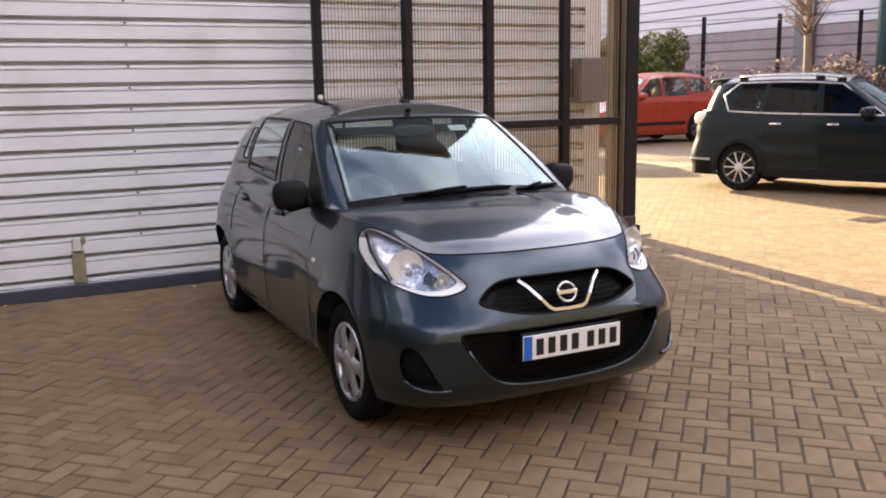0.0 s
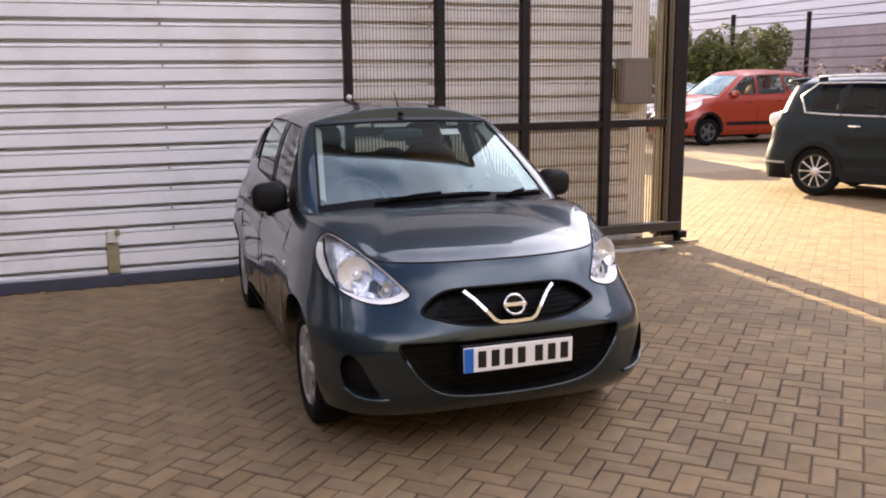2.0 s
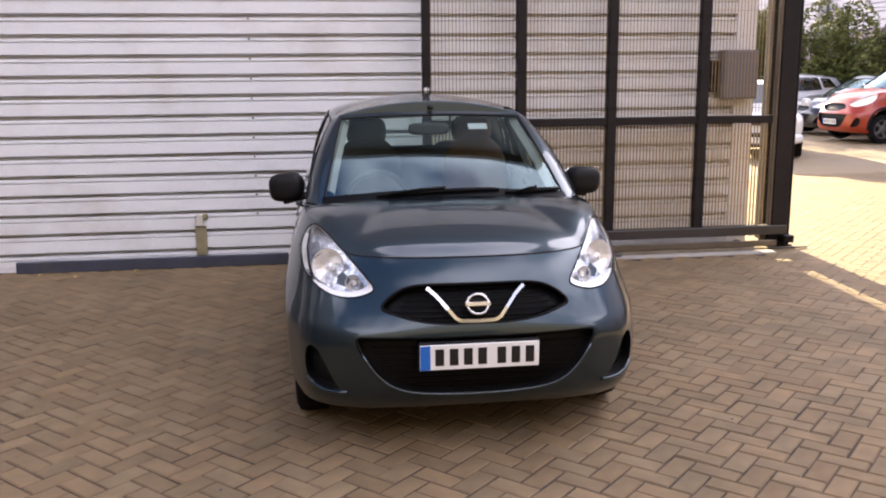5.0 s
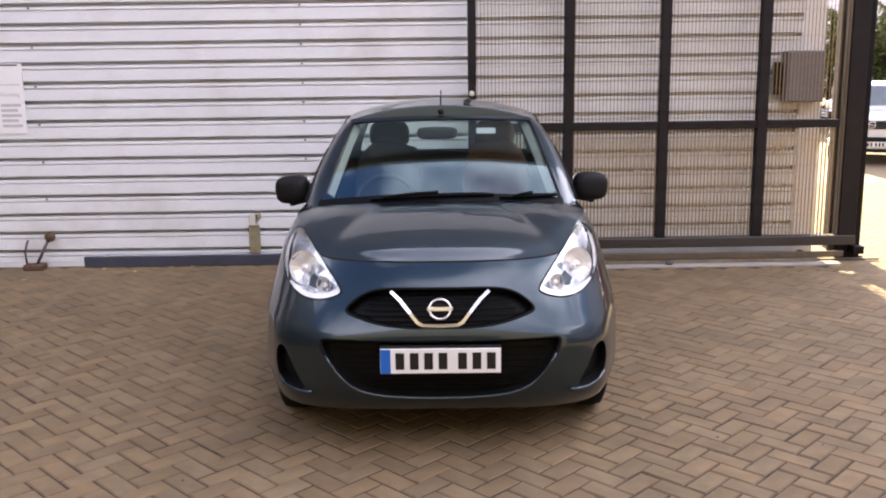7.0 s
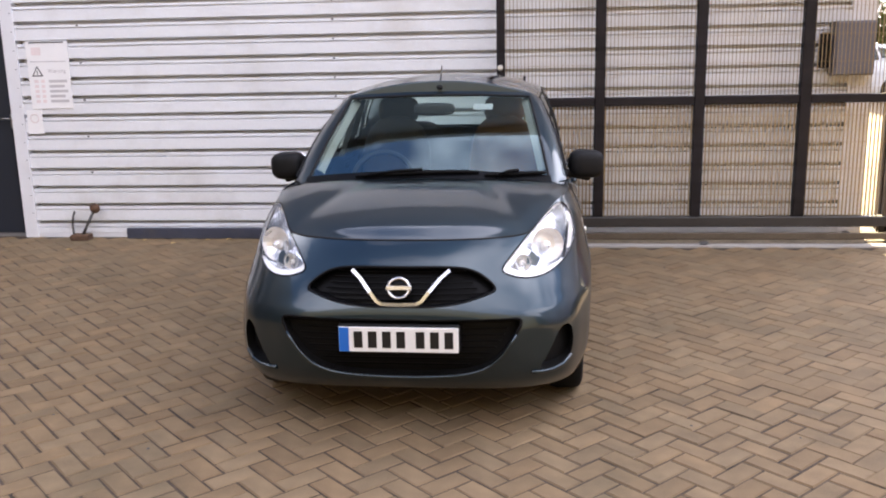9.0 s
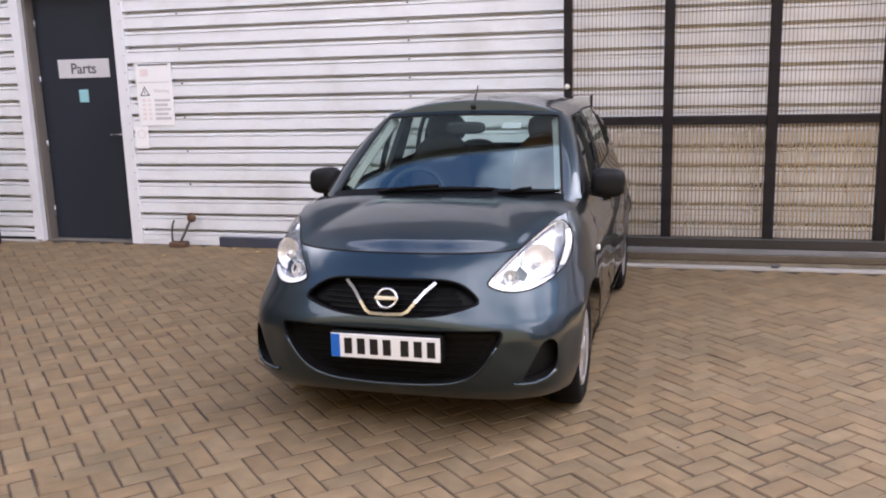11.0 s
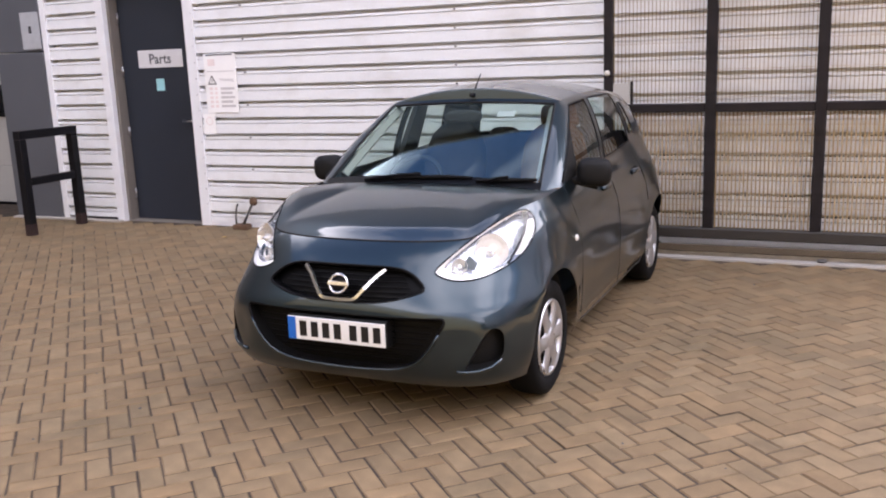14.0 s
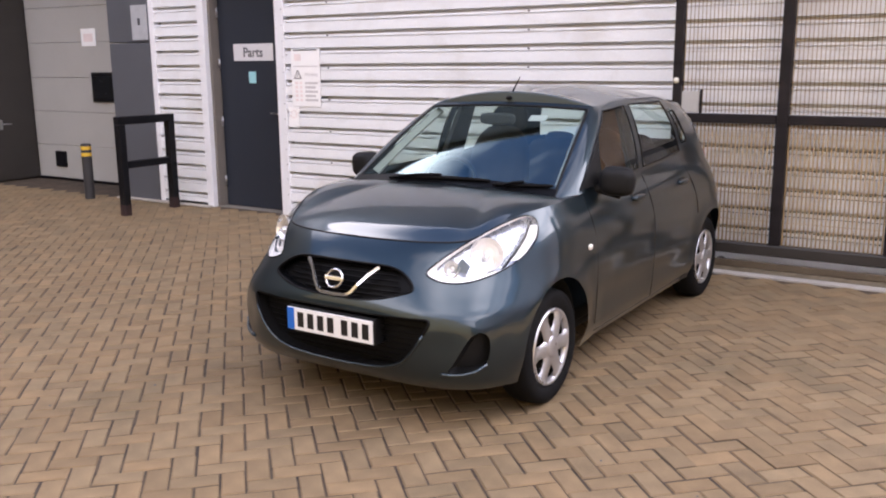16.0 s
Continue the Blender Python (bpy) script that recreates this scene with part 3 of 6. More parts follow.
# ---- small things along the wall ----
def build_wall_bits():
    b = empty("kick_board", pose(0, 0, 0), "dark navy board lying along the foot of the wall", "board")
    part("plank", box(-0.84, 2.25, 7.555, 7.60, 0.0, 0.098, 0.005), M_NAVY, b)
    p = empty("wall_bracket", pose(0.70, WALL_Y, 0), "weathered timber strip with a cream pipe bracket on the cladding", "bracket")
    part("strip", box(-0.04, 0.055, -0.028, -0.001, 0.10, 0.36, 0.006), M_MOSS, p, "mossy timber strip")
    part("clamp", box(-0.03, 0.03, -0.05, -0.001, 0.362, 0.47, 0.01, 2), M_CREAM, p, "cream plastic clamp")
    part("hook", box(0.031, 0.07, -0.03, -0.001, 0.42, 0.468, 0.006), M_MOSS, p)
    l = empty("door_stop", pose(-1.26, 7.50, 0), "rusty iron foot scraper with two bent rods and a round knob", "door stop")
    part("foot", box(-0.09, 0.09, -0.05, 0.06, 0.0, 0.055, 0.012, 2), M_RUST, l, "rusty foot block")
    part("rod", tube([(0.02, 0, 0.05), (0.06, 0.01, 0.13), (0.13, 0.03, 0.27)], 0.014), M_IRON, l)
    part("rod", tube([(-0.07, 0, 0.05), (-0.085, 0.02, 0.14), (-0.075, 0.03, 0.22), (-0.055, 0.03, 0.265)], 0.010), M_IRON, l)
    part("knob", lathe([(-0.022, 0.0), (-0.02, 0.03), (-0.008, 0.046), (0.008, 0.046), (0.02, 0.03), (0.022, 0)], 20, "y"), M_RUST, l, "round rusty knob").matrix_basis = pose(0.145, 0.03, 0.295)
    s = empty("barrier_hoop", pose(-3.38, 7.03, 0), "black square steel hoop barrier with a middle rail", "barrier")
    for y in (-0.35, 0.35):
        po = part("post", box(-0.045, 0.045, y - 0.045, y + 0.045, 0.0, 1.02, 0.006), M_BLACK, s)
        part("rusted_foot", box(-0.0465, 0.0465, y - 0.0465, y + 0.0465, 0.0, 0.13, 0.006), M_RUSTD, po, "dull red rusted foot")
    part("top_rail", box(-0.046, 0.046, -0.396, 0.396, 1.021, 1.11, 0.006), M_BLACK, s)
    part("mid_rail", box(-0.04, 0.04, -0.304, 0.304, 0.53, 0.61, 0.006), M_BLACK, s)
    o = empty("bollard", pose(-4.88, 7.32, 0), "dark grey round bollard with two yellow bands", "bollard")
    part("shaft", lathe([(0.0, 0.062), (0.55, 0.062), (0.685, 0.062), (0.70, 0.055), (0.703, 0.0)], 28, "z"), M_BOLL, o)
    for z in (0.545, 0.625):
        part("band", lathe([(z, 0.0635), (z + 0.045, 0.0635)], 28, "z"), M_YEL, o, "yellow band")


build_wall_bits()


def build_stone():
    st = new("stone", mesh_of("stone", *superstone(), M_IRON))
    st.matrix_basis = pose(4.40, 7.245, 0.026, 0, 0, 20)
    tagged(st, "small dark stone lying on the pale strip by the gate", "stone")


def superstone():
    """An uneven pebble."""
    rng = random.Random(3)
    vs, fs = [(0, 0, -0.015)], []
    for k in range(1, 4):
        for i in range(9):
            a = i * math.tau / 9
            r = math.sin(k * math.pi / 4) * rng.uniform(0.85, 1.15)
            vs.append((0.045 * r * math.cos(a), 0.03 * r * math.sin(a), -0.015 + 0.030 * (1 - math.cos(k * math.pi / 4)) / 1.7))
    vs.append((0, 0, 0.021))
    for i in range(9):
        j = (i + 1) % 9
        fs += [(0, 1 + j, 1 + i), (1 + i, 1 + j, 10 + j, 10 + i), (10 + i, 10 + j, 19 + j, 19 + i), (19 + i, 19 + j, 28)]
    return vs, fs


def build_grit():
    """Small dark crumbs lying loose on the paving."""
    rng = random.Random(12)
    vs, fs = [], []
    for _ in range(60):
        x, y, r = rng.uniform(-2.5, 5.6), rng.uniform(0.9, 7.1), rng.uniform(0.004, 0.011)
        if 1.45 < x < 3.3 and 3.1 < y < 7.2:
            continue
        n = len(vs)
        for i in range(5):
            a = i * math.tau / 5 + rng.uniform(-0.3, 0.3)
            q = r * rng.uniform(0.7, 1.2)
            vs.append((x + q * math.cos(a), y + q * math.sin(a), 0.001))
        vs.append((x, y, 0.001 + 0.7 * r))
        fs += [(n + i, n + (i + 1) % 5, n + 5) for i in range(5)]
    ob = new("grit", mesh_of("grit", vs, fs, M_IRON))
    tagged(ob, "small dark crumbs scattered loose over the paving", "grit", kind="stuff")


def build_litter():
    """A few fallen leaves and pale specks by the wall."""
    rng = random.Random(8)
    m_leaf = mat("fallen_leaf", (0.52, 0.36, 0.12), 0.7, var=0.2, bump=0)
    for x, y in ((-0.62, 7.46), (-0.03, 7.47), (0.16, 7.50), (-0.30, 7.33), (-1.15, 7.05), (1.55, 7.42)):
        lf = new("fallen_leaf", mesh_of("fallen_leaf", [(-0.03, 0, 0.004), (-0.008, -0.016, 0.012), (0.012, -0.014, 0.016), (0.032, 0, 0.006), (0.01, 0.016, 0.010), (-0.01, 0.015, 0.014)], [(0, 1, 4, 5), (1, 2, 3, 4)], m_leaf))
        lf.matrix_basis = pose(x, y, 0.002, 0, 0, rng.uniform(0, 360))
        tagged(lf, "small dry yellow leaf lying on the paving", "leaf", group="fallen leaves")


build_grit()
build_stone()
build_litter()


# ---- cars ----
def interp(x, xs, ys):
    """Smooth interpolation through a table (cubic, no overshoot)."""
    xs, ys = np.asarray(xs, float), np.asarray(ys, float)
    h = np.diff(xs); d = np.diff(ys) / h
    m = np.empty_like(ys)
    m[1:-1] = np.where(d[:-1] * d[1:] > 0, 2 * d[:-1] * d[1:] / np.where(d[:-1] + d[1:] == 0, 1, d[:-1] + d[1:]), 0)
    m[0], m[-1] = d[0], d[-1]
    x = np.clip(np.asarray(x, float), xs[0], xs[-1])
    k = np.clip(np.searchsorted(xs, x) - 1, 0, len(xs) - 2)
    t = (x - xs[k]) / h[k]
    return (ys[k] * (1 + 2 * t) * (1 - t) ** 2 + m[k] * h[k] * t * (1 - t) ** 2 + ys[k + 1] * t * t * (3 - 2 * t) + m[k + 1] * h[k] * t * t * (t - 1))


class Shape:
    """A small hatchback's outer form: x across, y from nose to tail, z up, in metres."""
    YC, YD, NR = 0.98, 3.15, 2.6
    SQUARE = ([0.20, 0.35, 0.50, 0.62, 0.75, 1.0], [4.4, 4.3, 3.9, 3.1, 2.65, 2.5])   # how square the nose is in plan
    WHEEL_Y, WHEEL_Z, ARCH = (0.735, 3.185), 0.292, 0.335
    NOSE = ([0.18, 0.22, 0.27, 0.33, 0.42, 0.50, 0.56, 0.60, 0.64, 0.68, 0.72, 0.76, 0.80, 0.84, 0.87, 0.90, 0.94, 0.98, 1.02, 1.12],
            [0.150, 0.090, 0.045, 0.022, 0.008, 0.004, 0.012, 0.024, 0.040, 0.062, 0.090, 0.122, 0.158, 0.200, 0.240, 0.290, 0.370, 0.45, 0.52, 0.6])
    TAIL = ([0.18, 0.30, 0.45, 0.60, 0.80, 1.00, 1.12], [3.70, 3.77, 3.815, 3.825, 3.80, 3.74, 3.69])
    HALF = ([0.16, 0.20, 0.27, 0.36, 0.50, 0.62, 0.72, 0.80, 0.87, 0.93, 0.98, 1.05, 1.12],
            [0.790, 0.808, 0.826, 0.836, 0.842, 0.843, 0.836, 0.822, 0.800, 0.772, 0.745, 0.722, 0.705])
    TOPZ = ([0.10, 0.20, 0.30, 0.345, 0.40, 0.47, 0.58, 0.75, 1.00, 1.30, 1.80, 2.40, 3.00, 3.40, 3.70, 3.83],
            [0.855, 0.857, 0.859, 0.864, 0.898, 0.938, 0.966, 0.980, 0.990, 1.000, 1.012, 1.036, 1.07, 1.09, 1.08, 1.05])

    def plan(self, t, z):
        """Half outline at height z; t from 0 (nose) to 1 (tail)."""
        t, z = np.broadcast_arrays(np.asarray(t, float), np.asarray(z, float))
        w, yf, yr = interp(z, *self.HALF), interp(z, *self.NOSE), interp(z, *self.TAIL)
        a = np.clip(t / 0.34, 0, 1) * np.pi / 2
        N = interp(z, *self.SQUARE)
        r = (np.sin(a) ** N + np.cos(a) ** N) ** (-1 / N)
        xf, yfr = w * r * np.sin(a), self.YC - (self.YC - yf) * r * np.cos(a)
        b = np.clip((1 - t) / 0.24, 0, 1) * np.pi / 2
        q = (np.sin(b) ** self.NR + np.cos(b) ** self.NR) ** (-1 / self.NR)
        xr, yrr = w * q * np.sin(b), self.YD + (yr - self.YD) * q * np.cos(b)
        k = np.clip((t - 0.34) / 0.42, 0, 1)
        ys = self.YC + (self.YD - self.YC) * k
        x = np.where(t < 0.34, xf, np.where(t > 0.76, xr, w))
        y = np.where(t < 0.34, yfr, np.where(t > 0.76, yrr, ys))
        return x, y

    def topz(self, t):
        return interp(self.plan(t, 0.86)[1], *self.TOPZ)

    def front_y(self, x, z):
        w = interp(z, *self.HALF)
        return self.YC - (self.YC - interp(z, *self.NOSE)) * (1 - np.minimum(np.abs(x) / w, 0.999) ** interp(z, *self.SQUARE)) ** (1 / interp(z, *self.SQUARE))

    def side_x(self, y, z):
        w = interp(z, *self.HALF)
        k = np.clip((self.YC - y) / (self.YC - interp(z, *self.NOSE)), 0, 0.999)
        N = interp(z, *self.SQUARE)
        return w * (1 - k ** N) ** (1 / N)

    # glasshouse rings: u runs 0..8 from the screen's middle round the side to the rear screen's middle
    BY = (1.14, 2.02, 2.10, 2.80, 2.87, 3.24)
    RY = (1.845, 2.07, 2.14, 2.70, 2.77, 3.02)

    CANT = ([1.8, 2.2, 2.7, 3.1], [0.570, 0.588, 0.580, 0.546], [1.424, 1.450, 1.442, 1.408])   # y, half width and height of the cant rail
    END_B, END_R = (0.705, 3.24, 0.44, 1.083, 0.02), (0.548, 3.02, 0.42, 1.416, 0.03)           # tailgate: half width, start, depth, height, drop

    def ring(self, u):
        u = np.asarray(u, float)
        s = np.clip(u, 0, 1)
        bx = 0.676 * s; by = 0.985 + 0.060 * s ** 2.2; bz = 1.030 - 0.040 * s ** 2
        rx = 0.548 * s; ry = 1.730 + 0.012 * s ** 2; rz = 1.438 - 0.018 * s ** 2
        yb = np.interp(u, [2, 3, 4, 5, 6, 7], self.BY)
        yr = np.interp(u, [2, 3, 4, 5, 6, 7], self.RY)
        zb = interp(yb, *self.TOPZ)
        sbx = interp(zb, *self.HALF)
        srx = interp(yr, self.CANT[0], self.CANT[1])
        srz = interp(yr, self.CANT[0], self.CANT[2])
        k = np.clip(u - 1, 0, 1)
        k2 = k * k * (3 - 2 * k)
        e = np.clip(u - 7, 0, 1) * np.pi / 2
        (wb, sb, db, hb, fb), (wr, sr, dr, hr, fr_) = self.END_B, self.END_R
        ebx = wb * np.cos(e) ** 0.55; eby = sb + db * np.sin(e) ** 0.9; ebz = hb - fb * np.sin(e)
        erx = wr * np.cos(e) ** 0.5; ery = sr + dr * np.sin(e) ** 0.8; erz = hr - fr_ * np.sin(e)
        def pick(a, b, c):
            return np.where(u <= 1, a, np.where(u <= 2, a + (b - a) * k, np.where(u <= 7, b, c)))
        B = np.stack([pick(bx, sbx, ebx), pick(by, yb, eby), pick(bz, zb, ebz)], -1)
        R = np.stack([pick(rx, srx, erx), pick(ry, yr, ery), pick(rz, srz, erz)], -1)
        return B, R

    def house(self, u, v):
        """A point of the glasshouse: u as in ring, v from belt to roof."""
        B, R = self.ring(u)
        v = np.asarray(v, float)[..., None]
        P = B + (R - B) * v
        u = np.asarray(u, float)
        out = np.stack([np.clip(u - 0.8, 0, 1) * (u < 7.4), -1.0 * (1 - np.clip(u - 0.5, 0, 1)) + np.clip(u - 7, 0, 1), 0.6 + 0 * u], -1)
        P = P + out * ((0.012 + 0.006 * np.clip(u - 1, 0, 1))[..., None] * np.sin(np.pi * np.clip(v, 0, 1)))
        # the screen pillar is round in section
        k = np.clip(u - 1, 0, 1)
        P = P + np.array((0.75, -0.6, 0.25)) * (0.060 * k * (1 - k))[..., None] * np.clip(np.sin(np.pi * np.clip(v, 0, 1)), 0, 1) ** 0.5
        # the cant rail rolls over into the roof
        q = (np.clip((v - 0.86) / 0.14, 0, 1) ** 2)[..., 0]
        side = np.clip(u - 0.9, 0, 1) * np.clip((7.9 - u) / 0.6, 0, 1)
        P[..., 0] = P[..., 0] - 0.030 * q * side
        P[..., 2] = P[..., 2] - 0.006 * q * side
        return P


class TallShape(Shape):
    """A sport utility car: upright tail, long roof, level belt line."""
    YD, NR = 3.45, 4.2
    TAIL = ([0.18, 0.30, 0.42, 0.55, 0.70, 0.85, 1.00, 1.12], [3.90, 4.02, 4.06, 4.03, 3.97, 3.95, 3.90, 3.84])
    HALF = ([0.16, 0.20, 0.27, 0.36, 0.50, 0.62, 0.72, 0.80, 0.87, 0.93, 0.98, 1.05, 1.12],
            [0.800, 0.815, 0.828, 0.834, 0.838, 0.840, 0.842, 0.846, 0.842, 0.826, 0.800, 0.775, 0.760])
    TOPZ = ([0.10, 0.20, 0.30, 0.345, 0.40, 0.47, 0.58, 0.75, 1.00, 1.30, 1.80, 2.40, 3.00, 3.40, 3.80, 4.06],
            [0.855, 0.857, 0.859, 0.864, 0.898, 0.938, 0.966, 0.980, 0.990, 1.000, 1.005, 1.012, 1.025, 1.045, 1.06, 1.05])
    BY = (1.20, 2.02, 2.10, 2.88, 2.95, 3.55)
    RY = (1.90, 2.07, 2.14, 2.78, 2.85, 3.42)
    CANT = ([1.8, 2.2, 2.7, 3.1, 3.5], [0.560, 0.590, 0.592, 0.582, 0.565], [1.424, 1.462, 1.468, 1.460, 1.440])
    END_B, END_R = (0.762, 3.55, 0.30, 1.052, 0.0), (0.565, 3.42, 0.26, 1.442, 0.02)


def grid_faces(nu, nv):
    i, j = np.meshgrid(np.arange(nu - 1), np.arange(nv - 1), indexing="ij")
    a = (i * nv + j).ravel()
    return np.stack([a, a + nv, a + nv + 1, a + 1], 1)


def inside(poly, px, pz):
    poly = np.asarray(poly)
    r = np.zeros(np.shape(px), bool)
    for (x0, z0), (x1, z1) in zip(poly, np.roll(poly, -1, 0)):
        c = (z0 > pz) != (z1 > pz)
        r ^= c & (px < (x1 - x0) * (pz - z0) / (z1 - z0 + 1e-12) + x0)
    return r


def nearest(poly, px, pz):
    """The nearest points of a closed outline."""
    poly = np.asarray(poly)
    best = np.full(np.shape(px), 1e9); qx = np.array(px, float); qz = np.array(pz, float)
    for (x0, z0), (x1, z1) in zip(poly, np.roll(poly, -1, 0)):
        dx, dz = x1 - x0, z1 - z0
        t = np.clip(((px - x0) * dx + (pz - z0) * dz) / (dx * dx + dz * dz + 1e-12), 0, 1)
        ax, az = x0 + t * dx, z0 + t * dz
        d = np.hypot(px - ax, pz - az)
        m = d < best
        best = np.where(m, d, best); qx = np.where(m, ax, qx); qz = np.where(m, az, qz)
    return best, qx, qz


def rounded(poly, it=2):
    """Cuts an outline's corners smoothly."""
    p = np.asarray(poly, float)
    for _ in range(it):
        q = np.roll(p, -1, 0)
        p = np.stack([0.75 * p + 0.25 * q, 0.25 * p + 0.75 * q], 1).reshape(-1, 2)
    return p


def compact(verts, faces):
    """Drops the points that no face uses."""
    at, out, keep = {}, [], []
    for f in faces:
        row = []
        for i in f:
            i = int(i)
            if i not in at:
                at[i] = len(keep)
                keep.append(i)
            row.append(at[i])
        out.append(tuple(row))
    return np.asarray(verts)[keep], out


def border(faces):
    """The directed border edges of a set of faces."""
    seen = set()
    for f in faces:
        seen.update(zip(f, f[1:] + f[:1]))
    return [(a, b) for a, b in seen if (b, a) not in seen]


def cut(verts, faces, dist):
    """Parts faces along the line where dist, given at each point, is nought. Returns points, faces within, faces without."""
    verts, made, inn, out = [tuple(v) for v in verts], {}, [], []
    dist = np.where(np.abs(dist) < 2e-4, np.where(dist < 0, -2e-4, 2e-4), dist)
    for f in faces:
        d = [dist[i] for i in f]
        if min(d) > 0:
            out.append(tuple(f)); continue
        if max(d) < 0:
            inn.append(tuple(f)); continue
        a, b = [], []
        for k in range(len(f)):
            i, j = int(f[k]), int(f[(k + 1) % len(f)])
            (a if d[k] < 0 else b).append(i)
            dj = d[(k + 1) % len(f)]
            if (d[k] < 0) != (dj < 0):
                key = (min(i, j), max(i, j))
                if key not in made:
                    t = d[k] / (d[k] - dj)
                    made[key] = len(verts)
                    verts.append(tuple(np.asarray(verts[i]) * (1 - t) + np.asarray(verts[j]) * t))
                a.append(made[key]); b.append(made[key])
        if len(a) > 2:
            inn.append(tuple(a))
        if len(b) > 2:
            out.append(tuple(b))
    return np.asarray(verts), inn, out


GRILLE = rounded([(0.0, 0.757), (0.22, 0.758), (0.30, 0.748), (0.36, 0.722), (0.425, 0.668), (0.37, 0.648), (0.26, 0.617), (0.15, 0.604), (0.0, 0.602),
                  (-0.15, 0.604), (-0.26, 0.617), (-0.37, 0.648), (-0.425, 0.668), (-0.36, 0.722), (-0.30, 0.748), (-0.22, 0.758)], 1)
INTAKE = rounded([(0.0, 0.552), (0.48, 0.555), (0.535, 0.548), (0.495, 0.47), (0.445, 0.395), (0.38, 0.335), (0.28, 0.302), (0.12, 0.289), (0.0, 0.287),
                  (-0.12, 0.289), (-0.28, 0.302), (-0.38, 0.335), (-0.445, 0.395), (-0.495, 0.47), (-0.535, 0.548), (-0.48, 0.555)], 1)
LAMP = rounded([(0.438, 0.744), (0.447, 0.727), (0.50, 0.707), (0.56, 0.697), (0.63, 0.700), (0.70, 0.728), (0.748, 0.770), (0.768, 0.825), (0.757, 0.885), (0.725, 0.938), (0.69, 0.957), (0.65, 0.941), (0.585, 0.893), (0.525, 0.838), (0.468, 0.780)], 2)
POCKET = rounded([(0.596, 0.312), (0.622, 0.345), (0.650, 0.40), (0.674, 0.45), (0.694, 0.486), (0.722, 0.499), (0.746, 0.476), (0.753, 0.42), (0.745, 0.357), (0.712, 0.324), (0.65, 0.309)], 2)

M_PAINT = mat("blue_grey_metallic_paint", (0.024, 0.041, 0.053), 0.34, metal=0.84, var=0.06, scale=2, fine=900, bump=0, coat=1.0, rvar=0.03)
M_PAINT.node_tree.nodes["Principled BSDF"].inputs["Coat IOR"].default_value = 1.46
M_PAINT.node_tree.nodes["Principled BSDF"].inputs["Coat Roughness"].default_value = 0.045
M_BPLAST = mat("black_textured_plastic", (0.0075, 0.0075, 0.008), 0.6, spec=0.2, var=0.1, fine=300, bump=0.15, bump_dist=0.001)
M_GLOSSB = mat("gloss_black_trim", (0.003, 0.003, 0.0035), 0.4, var=0.05, bump=0, spec=0.1)
M_CHROME = mat("chrome", (0.80, 0.80, 0.82), 0.06, metal=1.0, var=0.02, bump=0, rvar=0.02)
M_BRIGHT = mat("satin_bright_trim", (0.66, 0.66, 0.67), 0.13, metal=0.95, var=0.02, bump=0, rvar=0.03)
M_LAMPB = mat("chromed_lamp_housing", (0.62, 0.65, 0.70), 0.24, metal=0.75, var=0.25, scale=22, fine=40, bump=0.5, bump_dist=0.010)
M_LGAP = mat("dark_blue_lamp_gap", (0.09, 0.13, 0.18), 0.25, metal=0.4, var=0.1, bump=0)
M_BOWL = mat("vapour_chromed_bowl", (0.93, 0.92, 0.90), 0.30, metal=0.75, var=0.05, scale=14, fine=60, bump=0.15, bump_dist=0.003)
# Plain white, no metal: the sky mirrored by lamp chrome is painted in.
M_REFL = mat("sky_white_reflector", (0.96, 0.955, 0.94), 0.25, metal=0.0, var=0.03, scale=14, fine=22, bump=0.12, bump_dist=0.006)
M_SILVER = mat("silver_wheel_paint", (0.56, 0.56, 0.58), 0.30, metal=0.75, var=0.05, bump=0)
M_TYRE = mat("tyre_rubber", (0.006, 0.006, 0.0065), 0.8, spec=0.15, var=0.2, scale=8, bump=0.2)
M_DARK = mat("dark_underbody", (0.010, 0.010, 0.010), 0.9, var=0.2, bump=0)
M_CLOTH = mat("charcoal_seat_cloth", (0.085, 0.078, 0.092), 0.9, var=0.25, fine=250, bump=0.3)
M_CLOTH2 = mat("brown_seat_cloth", (0.21, 0.105, 0.058), 0.9, var=0.25, fine=250, bump=0.3)
M_DASH = mat("dashboard_plastic", (0.030, 0.030, 0.033), 0.6, var=0.1, fine=120, bump=0.04)
M_LINER = mat("grey_headlining", (0.52, 0.52, 0.50), 0.9, var=0.08, bump=0.1)
M_AMBER = mat("amber_lens", (0.66, 0.52, 0.34), 0.15, var=0.05, bump=0)
M_CLEARW = mat("white_lens", (0.75, 0.74, 0.70), 0.12, var=0.05, bump=0)
M_PLATEW = mat("white_plate", (0.80, 0.80, 0.80), 0.3, var=0.02, bump=0)
M_PLATEB = mat("blue_plate_band", (0.015, 0.13, 0.52), 0.35, var=0.02, bump=0)
M_INKB = mat("black_plate_ink", (0.008, 0.008, 0.009), 0.4, var=0.05, bump=0)
M_RED = mat("red_lamp", (0.35, 0.01, 0.01), 0.15, var=0.05, bump=0)
G_SCREEN = glass_mat("windscreen_glass", (0.70, 0.80, 0.76), ior=2.12, gloss=(0.74, 0.96, 0.98))
G_SIDE = glass_mat("side_glass", (0.78, 0.86, 0.83), ior=1.6)
G_REAR = glass_mat("rear_glass", (0.86, 0.97, 0.95), ior=1.45)
G_LENS = glass_mat("lamp_lens", (0.97, 0.97, 0.98), ior=1.45)
SH = Shape()


def add_mesh(name, verts, faces, material, parent, label="", smooth=True, shadow=True):
    ob = part(name, mesh_of(name, verts, faces, material, smooth), material, parent, label)
    if not shadow:
        ob.visible_shadow = False
    return ob


